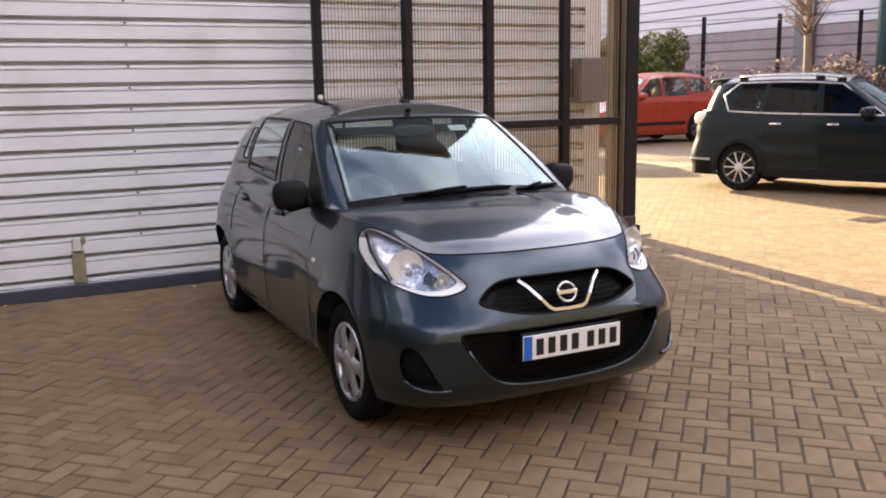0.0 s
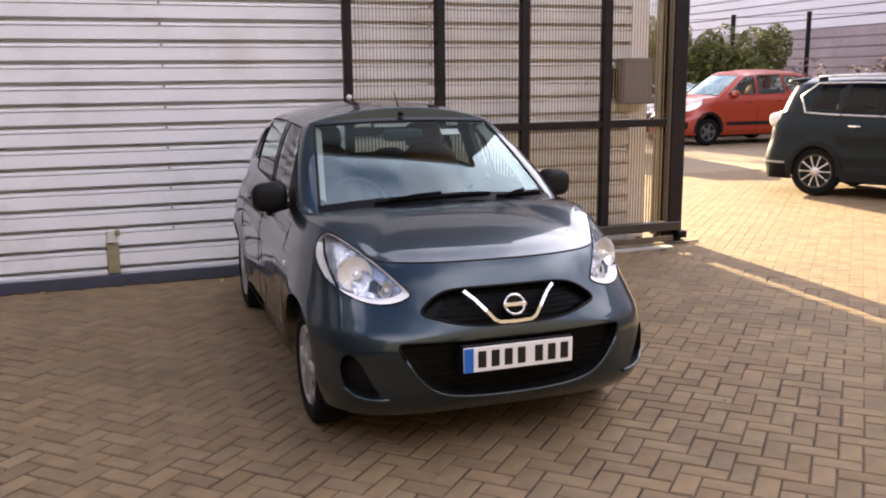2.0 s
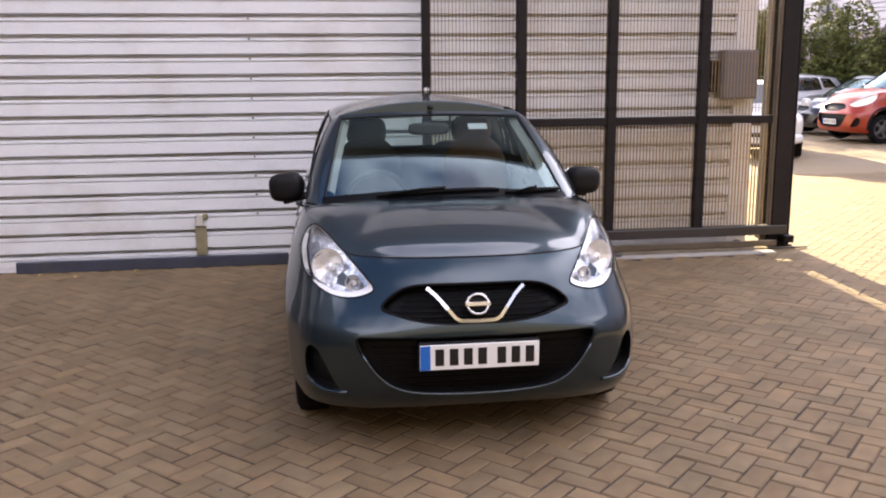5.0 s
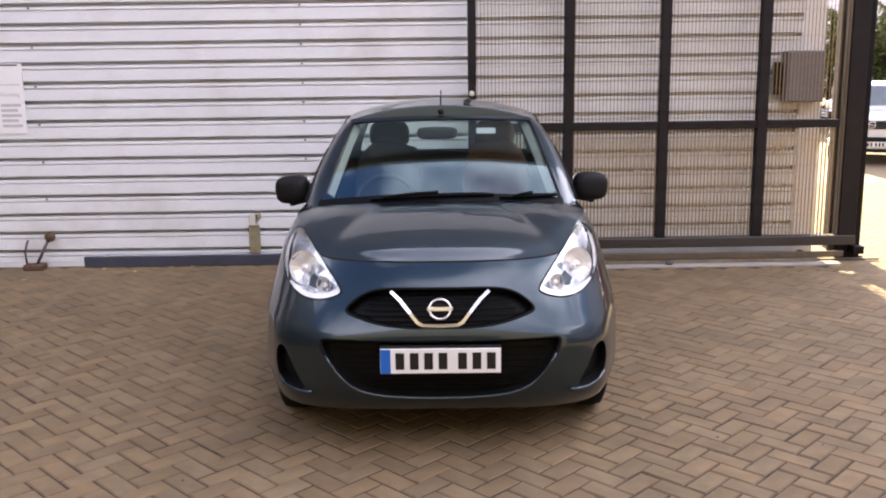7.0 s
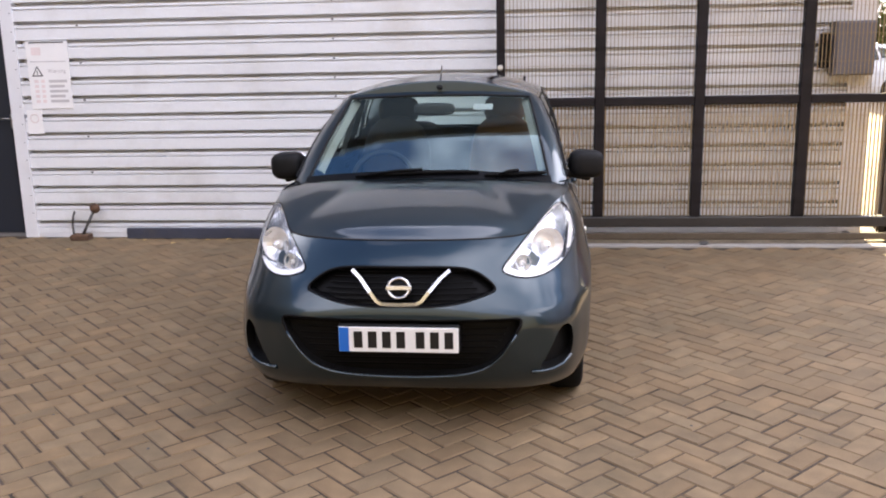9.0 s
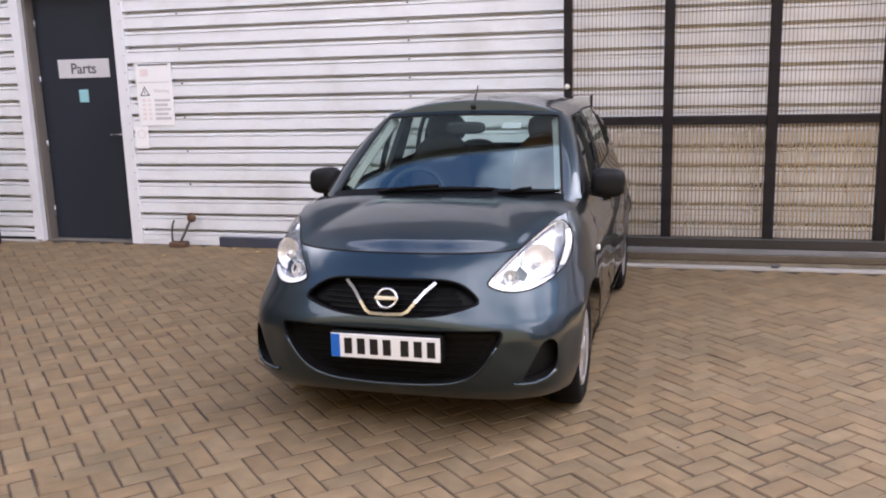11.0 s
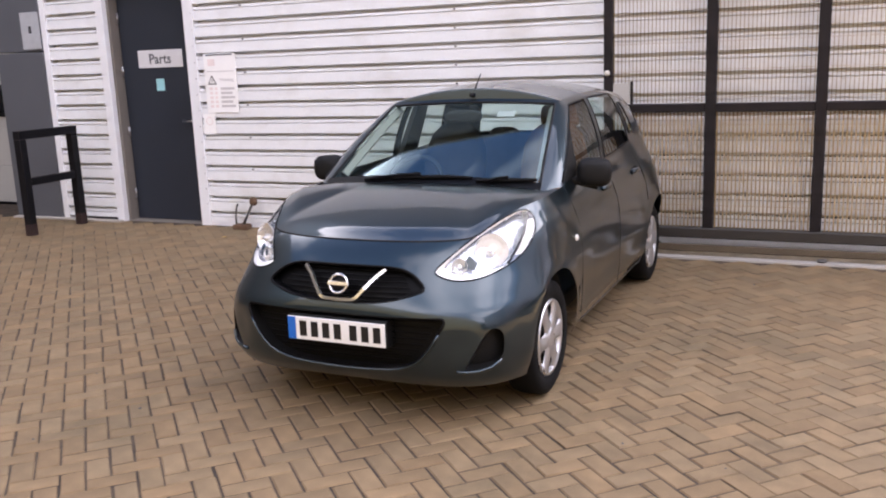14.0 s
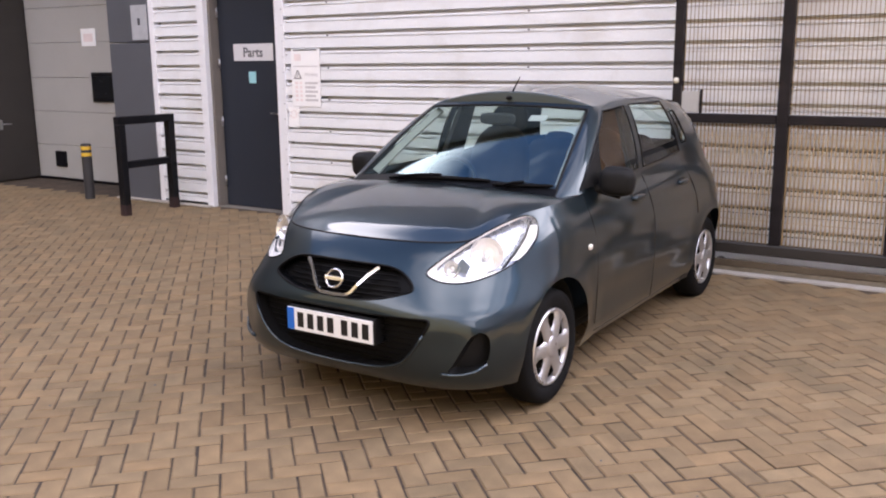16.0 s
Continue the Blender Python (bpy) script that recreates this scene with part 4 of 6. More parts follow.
def lower_shell(res):
    """The lower body as a grid, with its openings snapped to clean outlines. Returns verts, and faces by region."""
    nf, ns, nr, nv = int(120 * res), int(90 * res), int(36 * res), int(60 * res)
    th = np.concatenate([np.linspace(0, 0.34, nf, endpoint=False), np.linspace(0.34, 0.76, ns, endpoint=False), np.linspace(0.76, 1, nr)])
    t = np.concatenate([-th[:0:-1], th])
    v = np.linspace(0, 1, nv)
    T, V = np.meshgrid(t, v, indexing="ij")
    z0 = 0.205 + 0.005 * (np.abs(T) < 0.2)
    Z = z0 + (SH.topz(np.abs(T)) - z0) * V
    X, Y = SH.plan(np.abs(T), Z)
    # soft crease along the flank and a hollow above the sill
    flank = np.clip((Y - 1.0) / 0.3, 0, 1) * np.clip((3.2 - Y) / 0.4, 0, 1)
    X = X - flank * (0.010 * np.exp(-((Z - 0.42) / 0.07) ** 2) - 0.005 * np.exp(-((Z - 0.30) / 0.04) ** 2) + 0.006 * np.exp(-((Z - 0.86) / 0.05) ** 2))
    for wy in SH.WHEEL_Y:
        r = np.hypot(Y - wy, Z - SH.WHEEL_Z - 0.02)
        X = X + 0.014 * np.exp(-((r - SH.ARCH) / 0.075) ** 2) * np.clip((Z - 0.24) / 0.1, 0, 1) * (X > 0.5)
    X = X - flank * 0.012 * np.exp(-((Z - 0.60) / 0.13) ** 2) * np.clip((Y - 1.15) / 0.3, 0, 1)
    # a shoulder along the bumper and a hollow between its intake and the lamp pocket
    nx, ny = X / 0.85, np.clip(SH.YC - Y, 0, None) / SH.YC
    nn = np.hypot(nx, ny) + 1e-6
    push = 0.006 * np.exp(-((Z - 0.585) / 0.045) ** 2) * np.clip((0.95 - Y) / 0.2, 0, 1)
    push -= 0.012 * np.exp(-((X - 0.60) / 0.075) ** 2 - ((Z - 0.43) / 0.09) ** 2) * np.clip((0.9 - Y) / 0.2, 0, 1)
    X, Y = X + push * nx / nn, Y - push * ny / nn
    X = X - flank * 0.030 * np.clip((0.52 - Z) / 0.30, 0, 1) ** 1.6
    P = np.stack([np.sign(T) * X, Y, Z], -1)
    P[T == 0, 0] = 0
    W = P.reshape(-1, 3)
    left = [tuple(int(i) for i in f) for f in grid_faces(len(t), nv)]
    regions = [("grille", GRILLE, 0), ("intake", INTAKE, 0), ("lamp_r", LAMP, 0), ("lamp_l", LAMP * (-1, 1), 0), ("pocket_r", POCKET, 0), ("pocket_l", POCKET * (-1, 1), 0)]
    ang = np.linspace(0, 2 * np.pi, 48, endpoint=False)
    for wy in SH.WHEEL_Y:
        c = np.stack([wy + SH.ARCH * np.cos(ang), SH.WHEEL_Z + 0.02 + SH.ARCH * np.sin(ang)], 1)
        regions += [("arch", c, 1), ("arch", c, -1)]
    out = {}
    for name, poly, side in regions:
        a = W[:, 0] if side == 0 else W[:, 1]
        ok = (W[:, 1] < 1.2) if side == 0 else (W[:, 0] * side > 0.45)
        d = nearest(poly, a, W[:, 2])[0]
        d = np.where(inside(poly, a, W[:, 2]), -d, d)
        W, inn, left = cut(W, left, np.where(ok, d, 9.0))
        out.setdefault(name, []).extend(inn)
    out["body"] = left
    return W, out


def recess(verts, faces, shift, taper=1.0):
    """Pushes a region inwards and closes its rim with walls."""
    V, F = compact(verts, faces)
    n = len(V)
    c = V.mean(0)
    In = c + (V - c) * (taper, 1, taper) + np.asarray(shift)
    walls = [(a, b, b + n, a + n) for a, b in border(F)]
    inner = [tuple(i + n for i in f) for f in F]
    return np.concatenate([V, In]), inner + walls, In, F


def build_wheel(parent, x, side, R, width=0.17, rim=0.195, spokes=6, material=None, y=0.0, z=None, slim=1.0):
    """A wheel with tyre, rim well, spoked cover and hub, facing outwards on the given side."""
    z = R if z is None else z
    hold = pose(x, y, z) @ Matrix.Diagonal((side, 1, 1, 1))
    w = width / 2
    tyre = part("wheel", lathe([(-w * 0.85, rim), (-w, rim + 0.02), (-w, R - 0.035), (-w * 0.82, R - 0.008), (-w * 0.4, R), (w * 0.4, R), (w * 0.82, R - 0.008), (w, R - 0.035), (w * 0.98, rim + 0.03), (w * 0.86, rim + 0.004), (w * 0.80, rim)], 56), M_TYRE, parent)
    tyre.matrix_basis = hold
    part("rim_well", lathe([(w * 0.84, rim + 0.002), (w * 0.70, rim - 0.012), (w * 0.2, rim - 0.03), (w * 0.15, 0.0)], 40), M_DARK, tyre)
    m = material or M_SILVER
    part("rim", lathe([(w * 0.80, rim + 0.001), (w * 0.92, rim - 0.002), (w * 0.93, rim - 0.014), (w * 0.80, rim - 0.024), (w * 0.6, rim - 0.026)], 56), m if slim > 0.5 else M_IRON, tyre)
    bm = bmesh.new()
    for k in range(spokes):
        a0 = 2 * math.pi * k / spokes
        prof = [(0.050, 0.055), (0.090, 0.038), (rim * 0.72, 0.034), (rim - 0.018, 0.062)]
        ring = []
        for r, hw in prof:
            hw = hw * slim
            bulge = w * (0.86 + 0.10 * math.sin(math.pi * min(1, r / rim)))
            for s_, dx in ((-1, -0.012), (-0.75, 0.0), (0.75, 0.0), (1, -0.012)):
                c, s2 = math.cos(a0), math.sin(a0)
                ring.append(bm.verts.new((bulge + dx, r * c - s_ * hw * s2, r * s2 + s_ * hw * c)))
        for i in range(len(prof) - 1):
            for j in range(3):
                f = bm.faces.new((ring[i * 4 + j], ring[i * 4 + j + 1], ring[i * 4 + 5 + j], ring[i * 4 + 4 + j]))
                f.smooth = True
    part("spokes", bm, m, tyre, "broad silver spokes")
    part("hub_cap", lathe([(w * 0.80, 0.062), (w * 0.95, 0.056), (w * 1.02, 0.034), (w * 1.03, 0.0)], 28), m, tyre)
    return tyre


def stroke(points, r, material, parent, name, label="", closed=False, n=6):
    return part(name, tube(points, r, n, closed=closed), material, parent, label)


def band(path, normal, width, depth, bm=None):
    """A flat strip along a path, its face turned to normal."""
    bm = bm or bmesh.new()
    P = [Vector(p) for p in path]
    N = Vector(normal)
    rows = []
    for i, p in enumerate(P):
        d = (P[min(i + 1, len(P) - 1)] - P[max(i - 1, 0)]).normalized()
        s = d.cross(N).normalized() * width / 2
        rows.append([bm.verts.new(p - s), bm.verts.new(p - s * 0.75 + N * depth), bm.verts.new(p + s * 0.75 + N * depth), bm.verts.new(p + s)])
    for a, b in zip(rows, rows[1:]):
        for k in range(3):
            bm.faces.new((a[k], a[k + 1], b[k + 1], b[k]))
    bm.faces.new(rows[0]); bm.faces.new(rows[-1][::-1])
    return bm


def superblob(sx, sy, sz, e=3.0, n=20, m=12):
    """A rounded pillow form."""
    bm = bmesh.new()
    rows = []
    for i in range(m + 1):
        b = -math.pi / 2 + math.pi * i / m
        row = []
        for k in range(n):
            a = 2 * math.pi * k / n
            d = Vector((math.cos(b) * math.cos(a), math.cos(b) * math.sin(a), math.sin(b)))
            r = (abs(d.x) ** e + abs(d.y) ** e + abs(d.z) ** e) ** (-1 / e)
            row.append(bm.verts.new((d.x * r * sx, d.y * r * sy, d.z * r * sz)))
        rows.append(row)
    for i in range(m):
        for k in range(n):
            f = bm.faces.new((rows[i][k], rows[i][(k + 1) % n], rows[i + 1][(k + 1) % n], rows[i + 1][k]))
            f.smooth = True
    bmesh.ops.remove_doubles(bm, verts=bm.verts, dist=1e-5)
    return bm


def build_lamp_inside(lamp, side):
    """What shows behind a headlamp's lens: bright rim, faceted bowls with their bulbs, outer corner lens."""
    ol = np.asarray(LAMP, float)
    c = np.array((0.622, 0.815))
    def on(a, z, depth):
        return (side * float(a), float(SH.front_y(float(a), float(z))) + depth, float(z))
    def ring(scale, depth):
        # narrow towards the outer edge
        return [on(*(c + (q - c) * (scale + (1 - scale) * 0.75 * min(1, max(0, (q[0] - 0.66) / 0.06)))), depth) for q in ol]
    n = len(ol)
    rows = ring(0.985, 0.004) + ring(0.93, 0.012) + ring(0.875, 0.034)
    fs = [(r * n + i, r * n + (i + 1) % n, (r + 1) * n + (i + 1) % n, (r + 1) * n + i) for r in (0, 1) for i in range(n)]
    add_mesh("lamp_trim", rows, fs, M_REFL, lamp, "bright white trim round the lamp")
    stroke(ring(1.0, -0.001), 0.0038, M_GLOSSB, lamp, "lamp_seal", closed=True)
    for cx, cz, rr, dp, cut_, label in ((0.636, 0.806, 0.080, 0.016, 18, "faceted bright main bowl"), (0.530, 0.754, 0.038, 0.014, 10, "small faceted bright bowl")):
        prof = [(0.0, rr), (0.016, rr * 0.90), (0.034, rr * 0.66), (0.044, rr * 0.38), (0.046, 0.0)]
        bw = part("lamp_bowl", lathe(prof, cut_, "y", smooth=False), M_BOWL, lamp, label)
        bw.matrix_basis = pose(side * cx, float(SH.front_y(cx, cz)) + dp, cz, -8, 0, side * 24)
        b = part("bulb", superblob(rr * 0.30, rr * 0.30, rr * 0.30, 2.1), M_BOWL, bw, "pale round bulb cover")
        b.matrix_basis = pose(0, 0.020, -rr * 0.06)
        part("bulb_tip", superblob(rr * 0.13, rr * 0.16, rr * 0.13, 2.2), M_CHROME, b).matrix_basis = pose(0, -rr * 0.28, 0)
    part("lamp_gap", prism([(-0.030, -0.022), (0.016, -0.034), (0.034, 0.000), (-0.004, 0.036), (-0.024, 0.014)], 0.0, 0.006), M_LGAP, lamp, "dark blue gap between the bowls").matrix_basis = pose(side * 0.572, float(SH.front_y(0.572, 0.760)) + 0.012, 0.764, -8, 0, side * 24)
    # slanting divider and the clear corner behind it
    part("divider", band([on(0.706, 0.742, 0.016), on(0.722, 0.800, 0.016), on(0.728, 0.860, 0.016), on(0.712, 0.928, 0.014)], (side * 0.5, -0.85, 0.1), 0.012, 0.006), M_GLOSSB, lamp, "black slanting divider")
    grid = [on(a + (0.026 if j else 0), z, 0.018 + 0.010 * (k % 2)) for k, (a, z) in enumerate(((0.716, 0.772), (0.724, 0.800), (0.729, 0.828), (0.729, 0.856), (0.724, 0.884), (0.714, 0.908))) for j in (0, 1)]
    add_mesh("indicator", grid, [(2 * k, 2 * k + 1, 2 * k + 3, 2 * k + 2) for k in range(5)], M_CLEARW, lamp, "pale ribbed indicator", smooth=False)


def build_car(m, label, paint, size=(1, 1, 1), detail=True, wheel_r=0.292, rim=0.195, spokes=6, rim_mat=None, name="hatchback_car", rails=False, plastic_arches=False, chrome_line=False, screen=None, side_glass=None, tail=None, slim=1.0, quarter=(6, 7, 0.15, 0.85), rear_u=7.3, spoiler=False, shape=None):
    """A whole car, nose at local y = 0 facing -y; size stretches the form for other cars."""
    global SH
    near_shape = SH
    SH = shape or SH
    car = empty(name, m, label, "car")
    S = np.asarray(size, float)
    res = 1.0 if detail else 0.45
    W, R = lower_shell(res)
    body = add_mesh("body", *compact(W * S, R["body"]), paint, car)
    # bonnet between the top edge and the screen's foot
    nh, nr = int(72 * res), int(30 * res)
    s = np.linspace(-1, 1, nh * 2 + 1)
    tp = 0.34 + 0.42 * (1.085 - SH.YC) / (SH.YD - SH.YC)
    tt = np.abs(s) * tp
    z0 = SH.topz(tt)
    x0, y0 = SH.plan(tt, z0)
    C0 = np.stack([np.sign(s) * x0, y0, z0], -1)
    C1 = SH.ring(np.abs(s))[0] * np.stack([np.sign(s), np.ones_like(s), np.ones_like(s)], -1)
    k = (np.linspace(0, 1, nr) ** 1.5)[None, :, None]
    H = C0[:, None] + (C1 - C0)[:, None] * k
    kk = k[..., 0]
    H[..., 2] += (0.029 * np.sin(np.pi * kk) ** 0.8 * (1 - np.abs(s)[:, None] ** 2.5)) - 0.006 * np.exp(-((np.abs(s)[:, None] - 0.42) / 0.05) ** 2) * np.sin(np.pi * kk)
    H[..., 2] += 0.016 * (1 - np.exp(-(kk / 0.12) ** 2.0)) * np.clip(1 - (np.abs(s)[:, None] / 0.97) ** 2.6, 0, 1) * (1 - kk ** 1.5)
    bonnet = add_mesh("bonnet", H.reshape(-1, 3) * S, grid_faces(len(s), nr), paint, car)
    # glasshouse
    us = np.concatenate([np.linspace(0, 0.96, int(16 * res) + 3), np.linspace(0.98, 2, 10), np.linspace(2, 3, 8)[1:], [3.5, 4], np.linspace(4, 5, 7)[1:], [5.5, 6], [6.2, 6.35, 6.4, 6.6, 6.8, 7.0], [7.25], np.linspace(7.3, 8, 10)])
    vs = np.array([0, 0.02, 0.05, 0.15, 0.3, 0.45, 0.6, 0.75, 0.85, 0.88, 0.91, 0.93, 0.95, 0.975, 1.0])
    gl = {"windscreen": (0, 0.96, 0.02, 0.95), "front_door_glass": (2, 3, 0.05, 0.91), "rear_door_glass": (4, 5, 0.05, 0.91), "quarter_glass": quarter, "rear_screen": (rear_u, 8, 0.05, 0.91)}
    U, V = np.meshgrid(us, vs, indexing="ij")
    G = SH.house(U, V)
    F = grid_faces(len(us), len(vs))
    cu, cv = U.ravel()[F].mean(1), V.ravel()[F].mean(1)
    frame_faces = np.ones(len(F), bool)
    pieces = {}
    for nm, (a, b, c, d) in gl.items():
        mk = (cu > a - 1e-6) & (cu < b) & (cv > c) & (cv < d)
        frame_faces &= ~mk
        pieces[nm] = F[mk]
    Gr = G.reshape(-1, 3); Gl = Gr * (-1, 1, 1)
    both = np.concatenate([Gr, Gl]) * S
    n = len(Gr)
    fr = F[frame_faces]
    add_mesh("pillar_frame", *compact(both, np.concatenate([fr, fr[:, ::-1] + n])), paint, car)
    for nm, f in pieces.items():
        g = (screen or (G_SCREEN if nm == "windscreen" else G_REAR)) if nm in ("windscreen", "rear_screen") else (side_glass or G_SIDE)
        if nm in ("windscreen", "rear_screen"):
            add_mesh(nm, *compact(both, np.concatenate([f, f[:, ::-1] + n])), g, car, "clear green-tinted glass", shadow=False)
        else:
            add_mesh(nm, *compact(both, f), g, car, "tinted side glass", shadow=False)
            add_mesh(nm, *compact(both, f[:, ::-1] + n), g, car, "tinted side glass", shadow=False)
    # roof
    ur = np.concatenate([np.linspace(0.02, 1, 16), np.linspace(1.1, 7, 40), np.linspace(7.1, 7.98, 12)])
    Rr = SH.house(ur, 0 * ur + 1.0)
    kx = np.linspace(-1, 1, 25)
    Rf = np.repeat(Rr[:, None], 25, 1).copy()
    Rf[..., 0] = Rr[:, None, 0] * kx
    Rf[..., 2] += 0.082 * (Rr[:, None, 0] / 0.55) ** 2 * (1 - np.abs(kx) ** 2.1)
    add_mesh("roof", Rf.reshape(-1, 3) * S, grid_faces(len(ur), 25)[:, ::-1], paint, car)
    inner = Rf.copy(); inner[..., 2] -= 0.03; inner[..., 0] *= 0.97
    add_mesh("headlining", inner.reshape(-1, 3) * S, grid_faces(len(ur), 25), M_LINER, car)
    # openings in the nose
    v, f, In, rf = recess(W * S, R["grille"], (0, 0.055, 0.0))
    add_mesh("grille", v, f, M_GLOSSB, car, "black honeycomb grille", smooth=False)
    v, f, In, rf = recess(W * S, R["intake"], (0, 0.075, 0.0))
    add_mesh("lower_grille", v, f, M_BPLAST, car, "black plastic lower grille", smooth=False)
    for side, nm in ((1, "pocket_r"), (-1, "pocket_l")):
        v, f, In, rf = recess(W * S, R[nm], (-0.01 * side, 0.07, 0.0), 0.9)
        add_mesh("fog_recess", v, f, M_BPLAST, car, "black fog lamp recess", smooth=False)
    for side, nm in ((1, "lamp_r"), (-1, "lamp_l")):
        V2, F2 = compact(W * S, R[nm])
        lamp = add_mesh("headlamp", V2 + np.array((0.002 * side, -0.003, 0.002)), F2, G_LENS, car, "clear headlamp with chrome reflector", shadow=False)
        v, f, In, rf = recess(V2, F2, (-0.024 * side, 0.052, -0.006), 0.91)
        add_mesh("reflector", v, f, M_LAMPB if detail else M_REFL, lamp, "chromed lamp housing" if detail else "white reflector with mirrored sky put into its colour")
        if detail:
            build_lamp_inside(lamp, side)
    # wheels, arches, underside
    for wy in SH.WHEEL_Y:
        for side in (1, -1):
            build_wheel(car, side * (0.725 * S[0]), side, wheel_r, rim=rim, spokes=spokes, material=rim_mat, y=wy * S[1], slim=slim)
            a = np.linspace(0, np.pi, 17)
            r_ = SH.ARCH * max(S[1], 1) - 0.004
            zc = (SH.WHEEL_Z + 0.02) * S[2]
            pts = []
            for xx in (0.45 * S[0], 0.770 * S[0]):
                for q in np.linspace(-0.3, np.pi + 0.3, 20):
                    pts.append((side * xx, wy * S[1] + SH.ARCH * S[1] * 1.0 * math.cos(q), zc + SH.ARCH * S[2] * math.sin(q)))
            fs = [(i, i + 1, i + 21, i + 20) for i in range(19)] + [tuple(range(20))]
            add_mesh("arch_liner", pts, fs, M_DARK, car, smooth=False)
            if plastic_arches:
                path = [(side * (float(SH.side_x(wy + SH.ARCH * math.cos(q), max(0.22, SH.WHEEL_Z + 0.02 + SH.ARCH * math.sin(q)))) * S[0] + 0.004), (wy + 1.06 * SH.ARCH * math.cos(q)) * S[1], (SH.WHEEL_Z + 0.02 + 1.06 * SH.ARCH * math.sin(q)) * S[2]) for q in np.linspace(-0.15, np.pi + 0.15, 24)]
                part("arch_trim", band(path, (side, 0, 0), 0.07, 0.012), M_BPLAST, car, "black plastic arch trim")
    part("underside", box(-0.61 * S[0], 0.61 * S[0], 0.40 * S[1], 3.60 * S[1], 0.17 * S[2], 0.23 * S[2], 0.02), M_DARK, car)
    ta = np.linspace(-0.20, 0.20, 41)
    xa, ya = SH.plan(np.abs(ta), 0.215)
    fl = [(float(np.sign(q) * a_) * 0.985 * S[0], float(b_) * S[1] + 0.012, 0.214 * S[2]) for q, a_, b_ in zip(ta, xa, ya)]
    add_mesh("under_tray", fl + [(0.61 * S[0], 0.42 * S[1], 0.214 * S[2]), (-0.61 * S[0], 0.42 * S[1], 0.214 * S[2])], [tuple(range(43))], M_DARK, car, smooth=False)
    # cabin
    part("cabin_floor", box(-0.66 * S[0], 0.66 * S[0], 1.0 * S[1], 3.3 * S[1], 0.25 * S[2], 0.33 * S[2], 0.01), M_DARK, car)
    dash = box(-0.66 * S[0], 0.66 * S[0], 1.02 * S[1], 1.44 * S[1], 0.60 * S[2], 0.955 * S[2], 0.06, 3)
    part("dashboard", dash, M_DASH, car, "dark plastic dashboard")
    for sx, cl, hc, lab in ((-0.355, M_CLOTH, M_DASH, "charcoal cloth front seat"), (0.355, M_CLOTH2, M_CLOTH2, "brown cloth front seat")):
        seat = part("front_seat", superblob(0.225 * S[0], 0.085, 0.36 * S[2], 2.8), cl, car, lab)
        seat.matrix_basis = pose(sx * S[0], 2.22 * S[1], 0.90 * S[2], -14)
        part("headrest", superblob(0.135, 0.055, 0.095, 3), hc, seat).matrix_basis = pose(0, 0.07, 0.415 * S[2])
        part("cushion", superblob(0.235 * S[0], 0.26, 0.09, 4), cl, seat).matrix_basis = pose(0, -0.22, -0.34)
    rs = part("rear_seat", superblob(0.60 * S[0], 0.10, 0.32 * S[2], 5), M_CLOTH, car, "dark cloth rear bench")
    rs.matrix_basis = pose(0, 2.98 * S[1], 0.80 * S[2], -16)
    for sx in (-0.3, 0.3):
        part("headrest", superblob(0.12, 0.045, 0.07, 3), M_CLOTH, rs).matrix_basis = pose(sx * S[0], 0.0, 0.30 * S[2])
    sw = part("steering_wheel", tube([(0.18 * math.cos(a), 0, 0.18 * math.sin(a)) for a in np.linspace(0, 2 * math.pi, 32, endpoint=False)], 0.017, 8, closed=True), M_DASH, car, "black steering wheel")
    sw.matrix_basis = pose(-0.33 * S[0], 1.55 * S[1], 0.93 * S[2], -28)
    part("boss", superblob(0.075, 0.03, 0.06, 3), M_DASH, sw)
    part("wheel_spoke", box(-0.17, 0.17, -0.008, 0.008, -0.02, 0.02, 0.004), M_DASH, sw)
    for side in (1, -1):
        P = SH.house(np.full(10, 0.99), np.linspace(0.14, 0.95, 10)) * (side, 1, 1) * S + np.array((-0.045 * side, 0.040, -0.02))
        part("pillar_trim", band([tuple(p) for p in P], (-0.55 * side, -0.75, 0.4), 0.050, 0.012), M_ROLLER, car, "grey inner pillar trim")
    part("rear_view_mirror", superblob(0.12, 0.018, 0.036, 4), M_DASH, car, "dark rear-view mirror").matrix_basis = pose(-0.022, 1.63 * S[1], 1.340 * S[2])
    for side in (1, -1):
        lo, hi = SH.house(np.array([3.3]), np.array([0.0]))[0], SH.house(np.array([3.6]), np.array([0.9]))[0]
        bt = [(side * (p[0] - 0.035) * S[0], (p[1] + dy) * S[1], p[2] * S[2]) for p, dy in ((lo, -0.04), (hi, -0.03), (hi, 0.13), (lo, 0.20))]
        bt += [(x - side * 0.035, y, z) for x, y, z in bt]
        add_mesh("door_pillar_trim", bt, [(0, 1, 2, 3), (7, 6, 5, 4), (0, 4, 5, 1), (1, 5, 6, 2), (2, 6, 7, 3), (3, 7, 4, 0)], M_DASH, car, "dark trim of the door pillar", smooth=False)
    # door mirrors
    for side in (1, -1):
        mr = part("door_mirror", superblob(0.095, 0.072, 0.078, 3.4), M_BPLAST if detail else paint, car, "black plastic door mirror housing" if detail else "")
        mr.matrix_basis = pose(side * 0.850 * S[0], 1.40 * S[1], 1.045 * S[2], 0, side * 4, side * 12)
        part("stalk", box(-0.09, 0.09, -0.03, 0.03, -0.02, 0.02, 0.012, 2), M_BPLAST, mr).matrix_basis = pose(-side * 0.06, 0.01, -0.062, 0, side * 10, 0)
